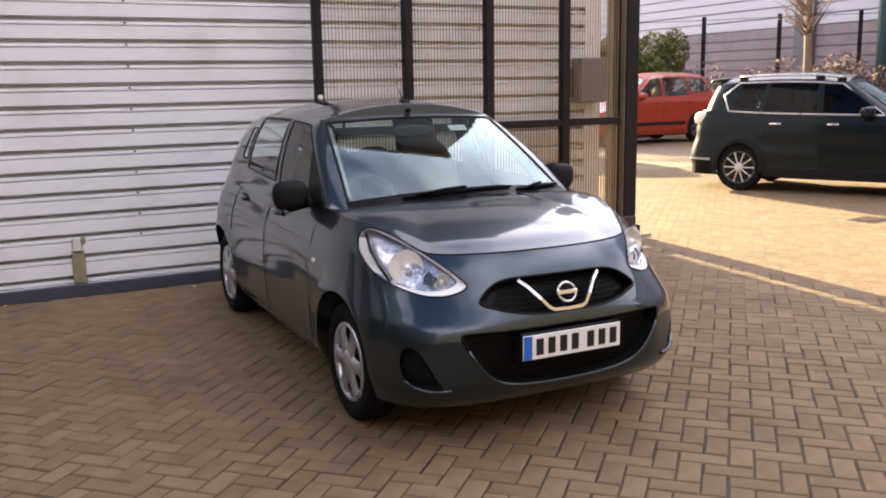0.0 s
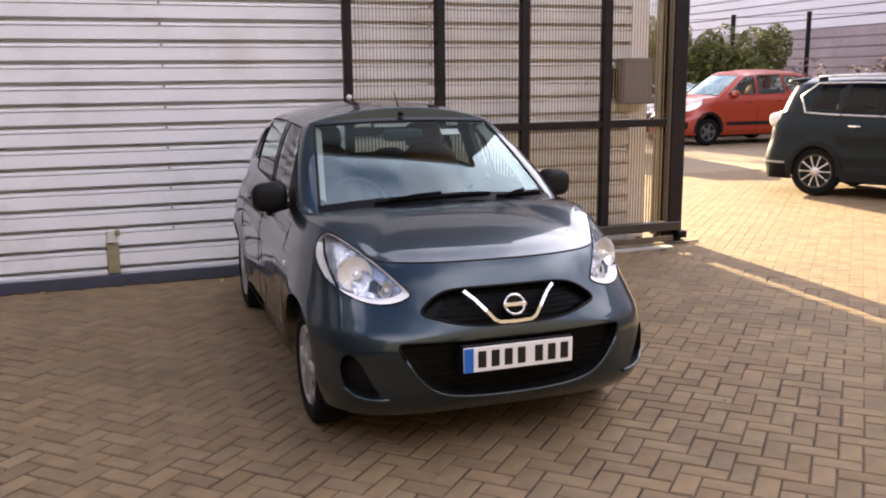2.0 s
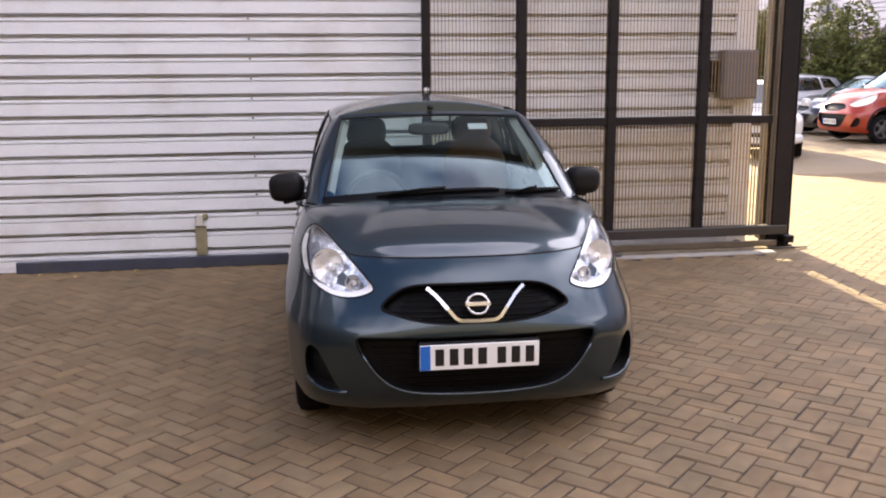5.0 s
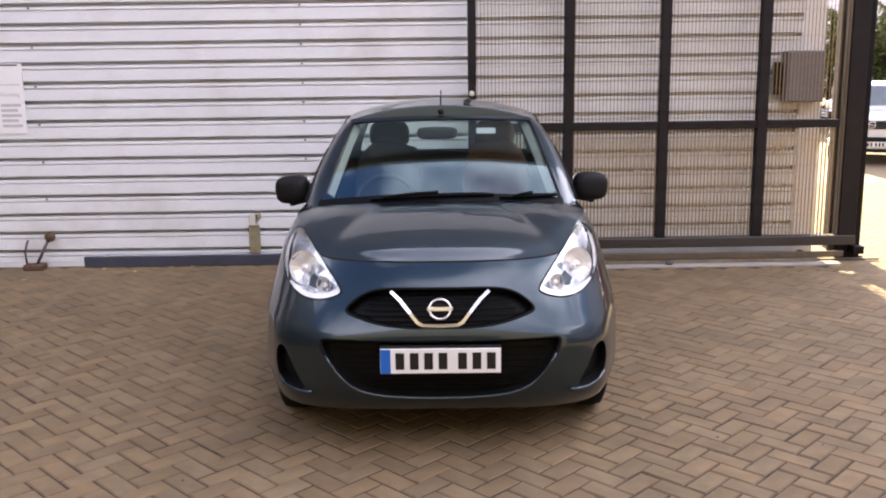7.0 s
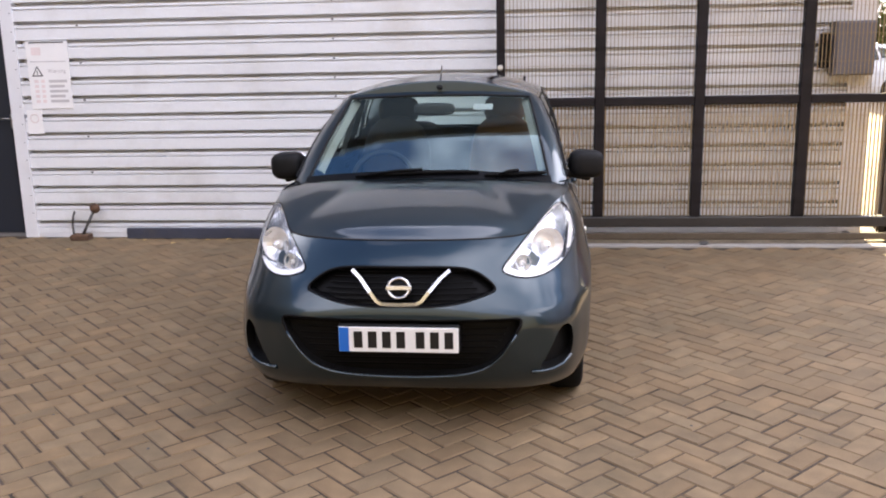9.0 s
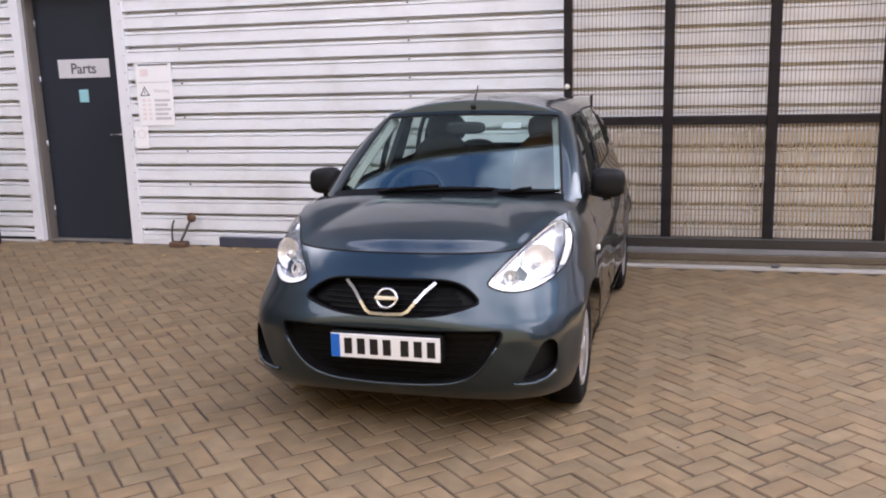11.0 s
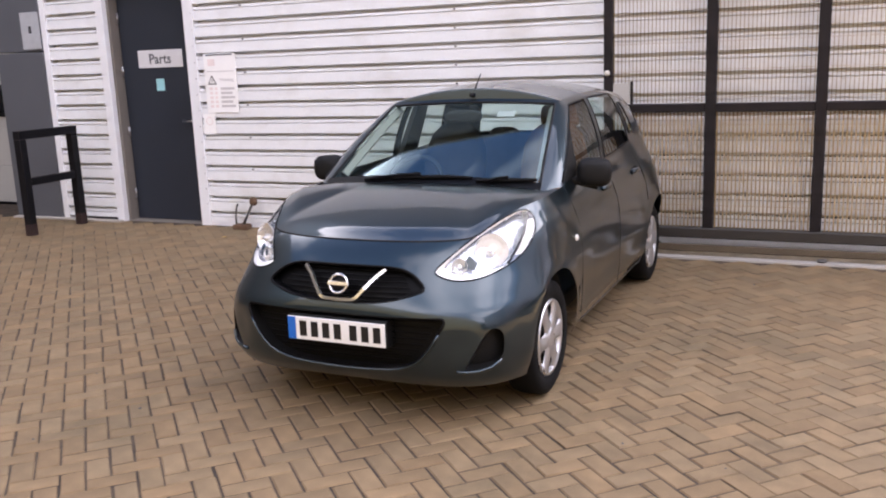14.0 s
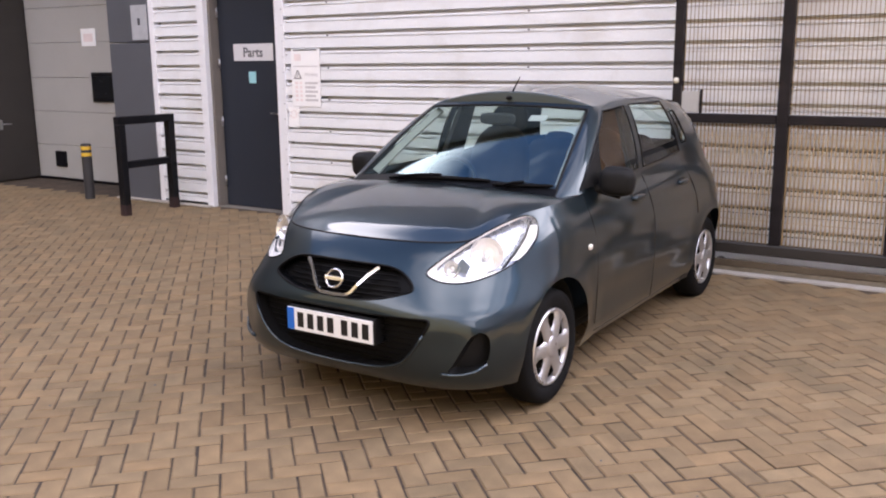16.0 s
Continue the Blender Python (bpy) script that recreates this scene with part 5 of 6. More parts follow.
        part("mirror_glass", superblob(0.085, 0.004, 0.066, 3.2), M_CHROME, mr).matrix_basis = pose(0, 0.074, 0)
    # shut lines and handles
    def side_path(pts, side, off=0.001):
        return [(side * (float(SH.side_x(y, z)) + off) * S[0], y * S[1], z * S[2]) for y, z in pts]
    for side in (1, -1):
        stroke(side_path([(1.19, z) for z in np.linspace(0.30, 0.985, 12)], side, -0.002), 0.0024, M_DARK, car, "shut_line")
        stroke(side_path([(2.06 - 0.03 * (0.95 - z), z) for z in np.linspace(0.26, 1.01, 12)], side, -0.002), 0.0024, M_DARK, car, "shut_line")
        stroke(side_path([(2.78 + 0.10 * math.cos((z - 0.62) * 3.2), z) for z in np.linspace(0.66, 1.04, 12)], side, -0.002), 0.0024, M_DARK, car, "shut_line")
        stroke(side_path([(y, 0.262) for y in np.linspace(1.19, 2.72, 14)], side, -0.001), 0.0024, M_DARK, car, "shut_line")
        for hy in (1.86, 2.66):
            hx = float(SH.side_x(hy, 0.90)) * S[0]
            h = part("door_handle", superblob(0.022, 0.085, 0.017, 3), paint if not chrome_line else M_CHROME, car)
            h.matrix_basis = pose(side * (hx + 0.012), hy * S[1], 0.895 * S[2])
            part("handle_cup", superblob(0.006, 0.06, 0.028, 3), M_DARK, h).matrix_basis = pose(-side * 0.012, 0, 0)
        if detail:
            loop = [(2.0, q) for q in np.linspace(0.04, 0.60, 8)] + [(2.0 + 0.36 * (1 - k), 0.04 + 0.56 * k) for k in np.linspace(1, 0, 8)[1:]]
            q_ = SH.house(np.array([a for a, _ in loop]), np.array([b for _, b in loop])) * (side, 1, 1) * S
            inn, out_ = q_ - np.array((0.004 * side, 0, 0)), q_ + np.array((0.010 * side, -0.002, 0.002))
            nq = len(loop)
            add_mesh("mirror_sail", np.concatenate([out_, inn]), [tuple(range(nq))] + [(i, (i + 1) % nq, nq + (i + 1) % nq, nq + i) for i in range(nq)], M_BPLAST, car, "black triangle behind the door mirror", smooth=False)
        # window surrounds
        for a, b, c, d in ((2, 3, 0.05, 0.91), (4, 5, 0.05, 0.91), quarter):
            loop = [(u, c) for u in np.linspace(a, b, 8)] + [(b, q) for q in np.linspace(c, d, 6)[1:]] + [(u, d) for u in np.linspace(b, a, 8)[1:]] + [(a, q) for q in np.linspace(d, c, 6)[1:-1]]
            P = SH.house(np.array([u for u, _ in loop]), np.array([q for _, q in loop])) * (side, 1, 1) * S
            stroke([tuple(p) for p in P], 0.006, M_BPLAST, car, "window_rubber", closed=True)
        if chrome_line:
            u = np.linspace(1.9, quarter[1] + 0.1, 40)
            tip = SH.house(np.array([quarter[1] + 0.36]), np.array([0.50]))
            P = np.concatenate([SH.house(u, 0 * u + 0.02), tip, SH.house(u[::-1], 0 * u + 0.90)]) * (side, 1, 1) * S + np.array((0.008 * side, 0, 0))
            stroke([tuple(p) for p in P], 0.013, M_SILVER, car, "window_chrome", "bright chrome strip round the side windows", closed=True)
        if rails:
            u = np.linspace(1.6, 6.8, 16)
            P = SH.house(u, 0 * u + 1.0) * (side, 1, 1) * S + np.array((-0.02 * side, 0, 0.055))
            stroke([tuple(p) for p in P], 0.018, M_SILVER, car, "roof_rail", "silver roof rail")
            for uu in (1.7, 4.0, 6.7):
                p = SH.house(np.array([uu]), np.array([1.0]))[0] * (side, 1, 1) * S
                part("rail_foot", box(-0.02, 0.02, -0.06, 0.06, -0.02, 0.055, 0.008), M_BLACK, car).matrix_basis = pose(*(p + np.array((-0.02 * side, 0, 0))))
    # screen surround
    loop = [(u, 0.02) for u in np.linspace(-0.96, 0.96, 30)] + [(0.96, q) for q in np.linspace(0.02, 0.95, 10)[1:]] + [(u, 0.95) for u in np.linspace(0.96, -0.96, 30)[1:]] + [(-0.96, q) for q in np.linspace(0.95, 0.02, 10)[1:-1]]
    uu = np.array([a for a, _ in loop]); P = SH.house(np.abs(uu), np.array([b for _, b in loop]))
    P[:, 0] *= np.sign(uu)
    stroke([tuple(p) for p in P * S], 0.008, M_BPLAST, car, "screen_rubber", closed=True)
    if spoiler:
        q = SH.house(np.array([7.98]), np.array([1.0]))[0] * S
        part("spoiler", superblob(0.50 * S[0], 0.17, 0.030, 4), paint, car, "roof spoiler over the tailgate").matrix_basis = pose(0, q[1] - 0.02, q[2] + 0.035, -6)
    # tail lamps
    for side in (1, -1):
        # A tail material given as white paints the sun's glare on the lamp.
        tl = part("tail_lamp", superblob(0.07, 0.045, 0.13, 2.6) if not tail else superblob(0.085, 0.15, 0.105, 3.0), tail or M_RED, car, "tail lamp coloured white for the sun's glare on it" if tail else "red tail lamp")
        tl.matrix_basis = pose(side * (0.690 if tail else 0.555) * S[0], (3.77 if tail else 3.705) * S[1], (0.95 if tail else 0.90) * S[2], 0, 0, -side * 22)
    # number plate: plain bars in place of the characters
    def plate(py, turn):
        pl = part("number_plate", box(-0.26, 0.26, -0.004, 0.004, -0.0555, 0.0555, 0.002), M_PLATEW, car, "white number plate with plain dark bars")
        pl.matrix_basis = pose(0, py, 0.469 if turn == 0 else 0.62, 0 if turn == 0 else -6, 0, turn)
        if turn == 0:
            part("plate_band", box(-0.2585, -0.215, -0.0052, -0.0042, -0.054, 0.054, 0), M_PLATEB, pl, "blue band")
        for cx in (-0.175, -0.113, -0.051, 0.011, 0.095, 0.157, 0.219):
            part("plate_bar", box(cx - 0.019, cx + 0.019, -0.0052, -0.0042, -0.037, 0.037, 0), M_INKB, pl)
    plate(-0.006 * S[1], 0)
    SH = near_shape
    return car, S


def detail_micra(car):
    """The things that only the near car shows."""
    # bright V and plain ring badge
    V = [(-0.215, 0.748), (-0.175, 0.715), (-0.130, 0.665), (-0.098, 0.627), (-0.075, 0.616), (0.0, 0.613), (0.075, 0.616), (0.098, 0.627), (0.130, 0.665), (0.175, 0.715), (0.215, 0.748)]
    part("chrome_v", band([(x, float(SH.front_y(x, z)) - 0.002 + (0.006 if abs(x) < 0.2 else 0), z) for x, z in V], (0, -0.97, 0.22), 0.019, 0.010), M_BRIGHT, car, "bright chrome V-shaped strip")
    b = part("badge", tube([(0.046 * math.cos(a), 0, 0.043 * math.sin(a)) for a in np.linspace(0, 2 * math.pi, 36, endpoint=False)], 0.0065, 8, closed=True), M_BRIGHT, car, "plain round chrome badge with a bar")
    b.matrix_basis = pose(0, 0.044, 0.685, -22)
    part("badge_bar", box(-0.056, 0.056, -0.008, 0.004, -0.010, 0.010, 0.003), M_BRIGHT, b)
    part("badge_back", superblob(0.042, 0.01, 0.040, 2.2), M_GLOSSB, b).matrix_basis = pose(0, 0.012, 0)
    # rims of the two openings
    for outline, nm in ((GRILLE, "grille_rim"), (INTAKE, "intake_rim")):
        ps = rounded(outline, 1)
        stroke([(float(a), float(SH.front_y(a, z)) + 0.002, float(z)) for a, z in ps], 0.0075, M_GLOSSB, car, nm, closed=True)
    # grille slats and the lower mesh
    for z in np.linspace(0.625, 0.735, 6):
        hw = 0.20 + 0.9 * (0.735 - z) * 0.9 if z > 0.66 else 0.36 - 2.0 * (0.66 - z)
        hw = min(hw + 0.08, 0.37)
        xs = np.linspace(-hw, hw, 15)
        part("grille_slat", band([(x, float(SH.front_y(x, z)) + 0.036, z) for x in xs], (0, -1, 0), 0.006, 0.006), M_GLOSSB, car)
    for z in np.linspace(0.335, 0.53, 8):
        hw = float(np.interp(z, [0.31, 0.345, 0.40, 0.47, 0.54], [0.22, 0.33, 0.40, 0.45, 0.48]))
        xs = np.linspace(-hw, hw, 15)
        part("lower_slat", band([(x, float(SH.front_y(x, z)) + 0.055, z) for x in xs], (0, -1, 0), 0.007, 0.008), M_GLOSSB, car)
    part("plate_holder", box(-0.265, 0.265, 0.003, 0.085, 0.405, 0.533, 0.006), M_BPLAST, car)
    # painted lip under the lower grille
    xs = np.concatenate([INTAKE[INTAKE[:, 1] < 0.50]])
    lip = sorted([(float(a), float(z)) for a, z in xs], key=lambda q: q[0])
    part("grille_lip", tube([(a, float(SH.front_y(a, z)) - 0.001, z - 0.004) for a, z in lip], 0.0075, 8), M_PAINT, car)
    for side in (1, -1):
        pts = [(a * side, float(SH.front_y(a, z)) - 0.002, z) for a, z in ((0.570, 0.305), (0.61, 0.301), (0.66, 0.302), (0.705, 0.314), (0.742, 0.346))]
        part("fog_lip", tube(pts, 0.009, 8), M_PAINT, car)
    # bonnet shut line, washer jets
    t = np.linspace(-0.165, 0.165, 40)
    zt = SH.topz(np.abs(t)); x, y = SH.plan(np.abs(t), zt)
    stroke([(float(np.sign(q) * a), float(b_), float(c)) for q, a, b_, c in zip(t, x, y, zt)], 0.0045, M_DARK, car, "bonnet_shut_line")
    # cowl, wipers
    u = np.linspace(-0.97, 0.97, 30)
    B = SH.ring(np.abs(u))[0]; B[:, 0] *= np.sign(u)
    part("cowl", band([(p[0], p[1] + 0.012, p[2] + 0.008) for p in B], (0, -0.5, 0.85), 0.085, 0.010), M_GLOSSB, car, "black plastic cowl under the screen")
    def on_screen(u_, v_, off=0.012):
        p = SH.house(np.array([abs(u_)]), np.array([v_]))[0]
        return (math.copysign(p[0], u_), p[1] - off * 0.5, p[2] + off)
    for a, b_ in (((-0.55, 0.004), (0.42, 0.036)), ((0.46, 0.006), (0.94, 0.066))):
        ks = np.linspace(0, 1, 14)
        w = part("wiper_blade", tube([on_screen(a[0] + (b_[0] - a[0]) * k, a[1] + (b_[1] - a[1]) * k ** 1.2, 0.016) for k in ks], [0.006 + 0.007 * math.sin(math.pi * k) ** 0.5 for k in ks], 8), M_GLOSSB, car, "black wiper blade")
        pm = on_screen(a[0] + (b_[0] - a[0]) * 0.55, a[1] + (b_[1] - a[1]) * 0.55, 0.034)
        st = on_screen(a[0] + 0.10, 0.0, 0.022)
        part("wiper_arm", tube([st, ((st[0] + pm[0]) / 2, (st[1] + pm[1]) / 2 - 0.004, (st[2] + pm[2]) / 2 + 0.006), pm], 0.009, 6), M_GLOSSB, w)
    # aerial on the roof front
    zr = 1.463
    ae = part("aerial", tube([(0, 1.74, zr), (0.0, 1.81, zr + 0.065), (0.0, 1.87, zr + 0.12)], [0.0075, 0.0045, 0.003], 8), M_BPLAST, car, "thin black roof aerial")
    part("aerial_base", superblob(0.018, 0.03, 0.014, 2.4), M_BPLAST, ae).matrix_basis = pose(0, 1.735, zr - 0.002)
    # side repeater
    for side in (1, -1):
        sx = float(SH.side_x(1.10, 0.735))
        part("side_repeater", superblob(0.010, 0.024, 0.016, 2.4), M_CLEARW, car, "pale side repeater lamp").matrix_basis = pose(side * sx, 1.10, 0.735)
    # paper in the screen and tax disc
    part("screen_label", box(-0.056, 0.056, -0.001, 0.001, -0.028, 0.028, 0), M_PLATE, car, "small pale printed label inside the screen").matrix_basis = pose(0.265, 1.605, 1.352, -58)
    # bonnet to wing shut lines
    for side in (1, -1):
        pts = []
        for k in np.linspace(0.12, 0.97, 14):
            s_ = 0.80 + 0.14 * k
            tp = 0.34 + 0.42 * (1.085 - SH.YC) / (SH.YD - SH.YC)
            z0 = float(SH.topz(s_ * tp)); x0, y0 = SH.plan(s_ * tp, z0)
            c1 = SH.ring(np.array([s_]))[0][0]
            p = np.array((float(x0), float(y0), z0)) * (1 - k) + c1 * k
            p[2] += 0.034 * math.sin(math.pi * k) ** 0.8 * (1 - s_ ** 2.5)
            pts.append((side * p[0], p[1], p[2]))
        stroke(pts, 0.0035, M_DARK, car, "bonnet_shut_line")


CAR_POSE = pose(2.372, 3.270, 0, 0, 0, -0.9)
micra, _ = build_car(CAR_POSE, "dark blue-grey small five-door hatchback parked nose out by the wall", M_PAINT, name="hatchback_car", quarter=(6, 6.35, 0.18, 0.72))
detail_micra(micra)


# ---- the sunlit yard beyond the gate ----
def loft(sections, e=5.0, n=36):
    """A body skinned over rounded-rectangle sections: (y, half width, low z, high z)."""
    V, F = [], []
    for y, w, z0, z1 in sections:
        for k in range(n):
            a = 2 * math.pi * (k + 0.5) / n
            c, s_ = math.cos(a), math.sin(a)
            r = (abs(c) ** e + abs(s_) ** e) ** (-1 / e)
            V.append((w * r * c, y, (z0 + z1) / 2 + (z1 - z0) / 2 * r * s_))
    m = len(sections)
    for i in range(m - 1):
        for k in range(n):
            F.append((i * n + k, i * n + (k + 1) % n, (i + 1) * n + (k + 1) % n, (i + 1) * n + k))
    F += [tuple(range(n))[::-1], tuple(range((m - 1) * n, m * n))]
    return V, F


# Opaque pale grey stands in for sky reflected by the glass.
glass_pale = mat("sky_lit_glass", (0.16, 0.18, 0.19), 0.12, var=0.1, bump=0, spec=0.8)


def build_boxy_car(m, paint):
    """A square-fronted four-wheel-drive car, nose at local y = 0 facing -y."""
    car = empty("four_wheel_drive_car", m, "white four-wheel-drive car with a black grille parked in the sunlit yard", "car")
    add_mesh("body", *loft([(0.02, 0.66, 0.50, 0.84), (0.05, 0.72, 0.46, 0.89), (0.14, 0.765, 0.42, 0.935), (0.40, 0.785, 0.40, 0.965), (1.05, 0.79, 0.38, 1.02), (2.2, 0.79, 0.38, 1.05), (3.6, 0.785, 0.40, 1.06), (3.85, 0.75, 0.44, 1.03)]), paint, car)
    add_mesh("bumper", *loft([(-0.06, 0.60, 0.34, 0.50), (-0.03, 0.72, 0.31, 0.54), (0.10, 0.79, 0.30, 0.56), (0.40, 0.795, 0.30, 0.55)], 4.0), paint, car)
    add_mesh("cabin", *loft([(1.02, 0.70, 1.00, 1.07), (1.18, 0.69, 1.00, 1.20), (1.55, 0.655, 1.00, 1.50), (1.78, 0.63, 1.00, 1.585), (2.4, 0.63, 1.00, 1.61), (3.5, 0.63, 1.00, 1.59), (3.72, 0.64, 1.00, 1.45), (3.84, 0.68, 1.00, 1.08)], 6.0), paint, car)
    add_mesh("windscreen", [(-0.60, 1.075, 1.115), (0.60, 1.075, 1.115), (0.545, 1.52, 1.515), (-0.545, 1.52, 1.515)], [(0, 1, 2, 3)], glass_pale, car, "windscreen with reflected sky put into its pale grey", smooth=False)
    for side in (1, -1):
        for a, b in ((1.45, 2.25), (2.32, 3.05), (3.12, 3.55)):
            ta = a + (0.28 if a < 2 else 0)
            add_mesh("side_glass", [(side * 0.700, a, 1.09), (side * 0.700, b, 1.09), (side * 0.645, b, 1.50), (side * 0.645, ta, 1.50)], [(0, 1, 2, 3)], glass_dark, car, "dark side glass", smooth=False)
        hl = part("headlamp", superblob(0.115, 0.09, 0.085, 3.4), M_REFL, car, "large clear headlamp")
        hl.matrix_basis = pose(side * 0.60, 0.085, 0.80, 0, 0, side * 24)
        part("lamp_corner", superblob(0.055, 0.05, 0.075, 3.2), M_AMBER, hl).matrix_basis = pose(side * 0.09, 0.03, 0.0)
        part("lamp_surround", box(-0.028, 0.028, -0.02, 0.02, -0.085, 0.085, 0.01, 2), M_GLOSSB, car, "dark strip beside the grille").matrix_basis = pose(side * 0.46, 0.035, 0.79)
        mr = part("door_mirror", superblob(0.10, 0.06, 0.085, 3.2), paint, car)
        mr.matrix_basis = pose(side * 0.87, 1.42, 1.13)
        part("mirror_glass", superblob(0.08, 0.004, 0.068, 3.0), M_CHROME, mr).matrix_basis = pose(0, 0.061, 0)
        part("fog_lamp", superblob(0.04, 0.02, 0.04, 2.2), M_CLEARW, car).matrix_basis = pose(side * 0.60, -0.025, 0.41)
        for wy in (0.72, 3.10):
            build_wheel(car, side * 0.69, side, 0.345, width=0.22, rim=0.21, spokes=6, y=wy)
    g = part("grille", box(-0.37, 0.37, -0.012, 0.06, 0.70, 0.86, 0.014, 2), M_GLOSSB, car, "black grille with slats")
    for z in (0.735, 0.78, 0.825):
        part("grille_slat", box(-0.345, 0.345, -0.022, -0.013, z - 0.007, z + 0.007, 0.002), M_IRON, g)
    bd = part("badge", tube([(0.062 * math.cos(a), 0, 0.058 * math.sin(a)) for a in np.linspace(0, 2 * math.pi, 28, endpoint=False)], 0.011, 6, closed=True), M_BRIGHT, g, "plain round chrome badge")
    bd.matrix_basis = pose(0, -0.030, 0.780)
    part("badge_bar", box(-0.075, 0.075, -0.008, 0.006, -0.013, 0.013, 0.003), M_BRIGHT, bd)
    part("lower_grille", box(-0.56, 0.56, -0.075, 0.0, 0.455, 0.545, 0.012, 2), M_BPLAST, car, "black lower grille")
    pl = part("number_plate", box(-0.25, 0.25, -0.006, 0.004, -0.052, 0.052, 0.002), M_PLATEW, car, "white number plate with plain dark bars")
    pl.matrix_basis = pose(0, -0.068, 0.40)
    for cx in (-0.175, -0.113, -0.051, 0.011, 0.095, 0.157, 0.219):
        part("plate_bar", box(cx - 0.018, cx + 0.018, -0.0075, -0.0062, -0.035, 0.035, 0), M_INKB, pl)
    part("skid_plate", box(-0.60, 0.60, 0.0, 0.5, 0.24, 0.31, 0.02, 2), M_DARK, car, "dark skid plate")
    part("underside", box(-0.62, 0.62, 0.5, 3.6, 0.26, 0.40, 0.02), M_DARK, car)


def build_far_cars():
    p_suv = mat("dark_green_grey_paint", (0.004, 0.010, 0.014), 0.35, metal=0.3, var=0.05, bump=0, coat=0.15, spec=0.2)
    p_or = mat("orange_paint", (0.31, 0.028, 0.004), 0.35, metal=0.1, var=0.05, bump=0, coat=0.6)
    p_wh = mat("white_car_paint", (0.72, 0.72, 0.72), 0.35, var=0.03, bump=0, coat=1.0)
    p_dk = mat("black_car_paint", (0.02, 0.022, 0.026), 0.3, metal=0.3, var=0.05, bump=0, coat=1.0)
    p_si = mat("silver_car_paint", (0.42, 0.43, 0.45), 0.35, metal=0.7, var=0.05, bump=0, coat=1.0)
    dark_side = glass_mat("privacy_glass", (0.06, 0.065, 0.07), ior=1.32)
    suv_yaw = math.degrees(math.atan2(0.45, 0.89))
    # nose points towards -y, turned so that its tail lies nearer the building
    d = Vector((0.45, -0.89, 0)).normalized()
    S = (1.05, 0.96, 1.09)
    rear = Vector((9.97, 9.75, 0))
    nose = rear + d * (3.185 * S[1]) + Vector((0.89, 0.45, 0)).normalized() * 0.76
    suv, _ = build_car(pose(nose.x, nose.y, 0, 0, 0, suv_yaw), "dark grey-green sport utility vehicle with chrome window line and roof rails", p_suv, S, detail=False, wheel_r=0.34, rim=0.235, spokes=10, slim=0.27, quarter=(6, 6.62, 0.12, 0.86), rear_u=7.5, spoiler=True, shape=TallShape(), name="sport_utility_car", rails=True, plastic_arches=True, chrome_line=True, side_glass=dark_side, tail=M_CLEARW)
    tall = TallShape()
    for side in (1, -1):
        path = [(side * (float(interp(0.27, *tall.HALF)) * S[0] + 0.004), y * S[1], 0.27 * S[2]) for y in np.linspace(1.12, 2.80, 12)]
        part("sill_moulding", band(path, (side, 0, 0), 0.15, 0.014), M_BPLAST, suv, "black plastic sill moulding")
    ta = np.linspace(0.80, 1.20, 41)
    for z, h, m_b, lab in ((0.30, 0.20, M_BPLAST, "black plastic lower bumper"), (0.415, 0.03, M_SILVER, "bright strip along the bumper")):
        pts = []
        for q in ta:
            x, y = tall.plan(min(q, 2 - q), z)
            pts.append((float(x) * (1 if q < 1 else -1) * S[0] * 1.008, float(y) * S[1] + 0.006, z * S[2]))
        bm = bmesh.new()
        lo = [bm.verts.new((x, y, zz - h / 2)) for x, y, zz in pts]; hi = [bm.verts.new((x, y, zz + h / 2)) for x, y, zz in pts]
        for i in range(len(pts) - 1):
            bm.faces.new((lo[i], lo[i + 1], hi[i + 1], hi[i]))
        bmesh.ops.solidify(bm, geom=bm.faces[:], thickness=0.012)
        part("bumper_trim", bm, m_b, suv, lab)
    orange, So = build_car(pose(13.55, 18.95, 0, 0, 0, -90), "bright orange tall hatchback parked in a row", p_or, (1.07, 1.06, 1.17), detail=False, shape=TallShape(), wheel_r=0.32, rim=0.21, spokes=5, name="tall_hatchback_car", rim_mat=M_IRON, plastic_arches=True)
    for side in (1, -1):
        path = [(side * (float(SH.side_x(y, 0.44)) * So[0] + 0.006), y * So[1], 0.44 * So[2]) for y in np.linspace(1.2, 2.72, 12)]
        part("door_moulding", band(path, (side, 0, 0), 0.075, 0.014), M_BPLAST, orange, "dark plastic door moulding")
    build_car(pose(14.1, 21.4, 0, 0, 0, -90), "black hatchback parked in a row", p_dk, (1.05, 1.08, 0.98), detail=False, wheel_r=0.31, name="hatchback_car")
    build_car(pose(13.0, 24.2, 0, 0, 0, -90), "silver hatchback parked in a row", p_si, (1.05, 1.08, 1.0), detail=False, wheel_r=0.31, name="hatchback_car")
    build_boxy_car(pose(10.08, 15.45, 0, 0, 0, -26.7) @ Matrix.Scale(0.90, 4), p_wh)
    build_car(pose(9.5, 26.9, 0, 0, 0, -90), "white hatchback parked in a row", p_wh, (1.05, 1.10, 1.05), detail=False, wheel_r=0.31, name="hatchback_car")


build_far_cars()


M_BASE = mat("mauve_brown_wall", (0.22, 0.185, 0.20), 0.8, var=0.3, scale=0.8, fine=9, bump=0.2, stains=0.4, stain_col=(0.09, 0.07, 0.075))


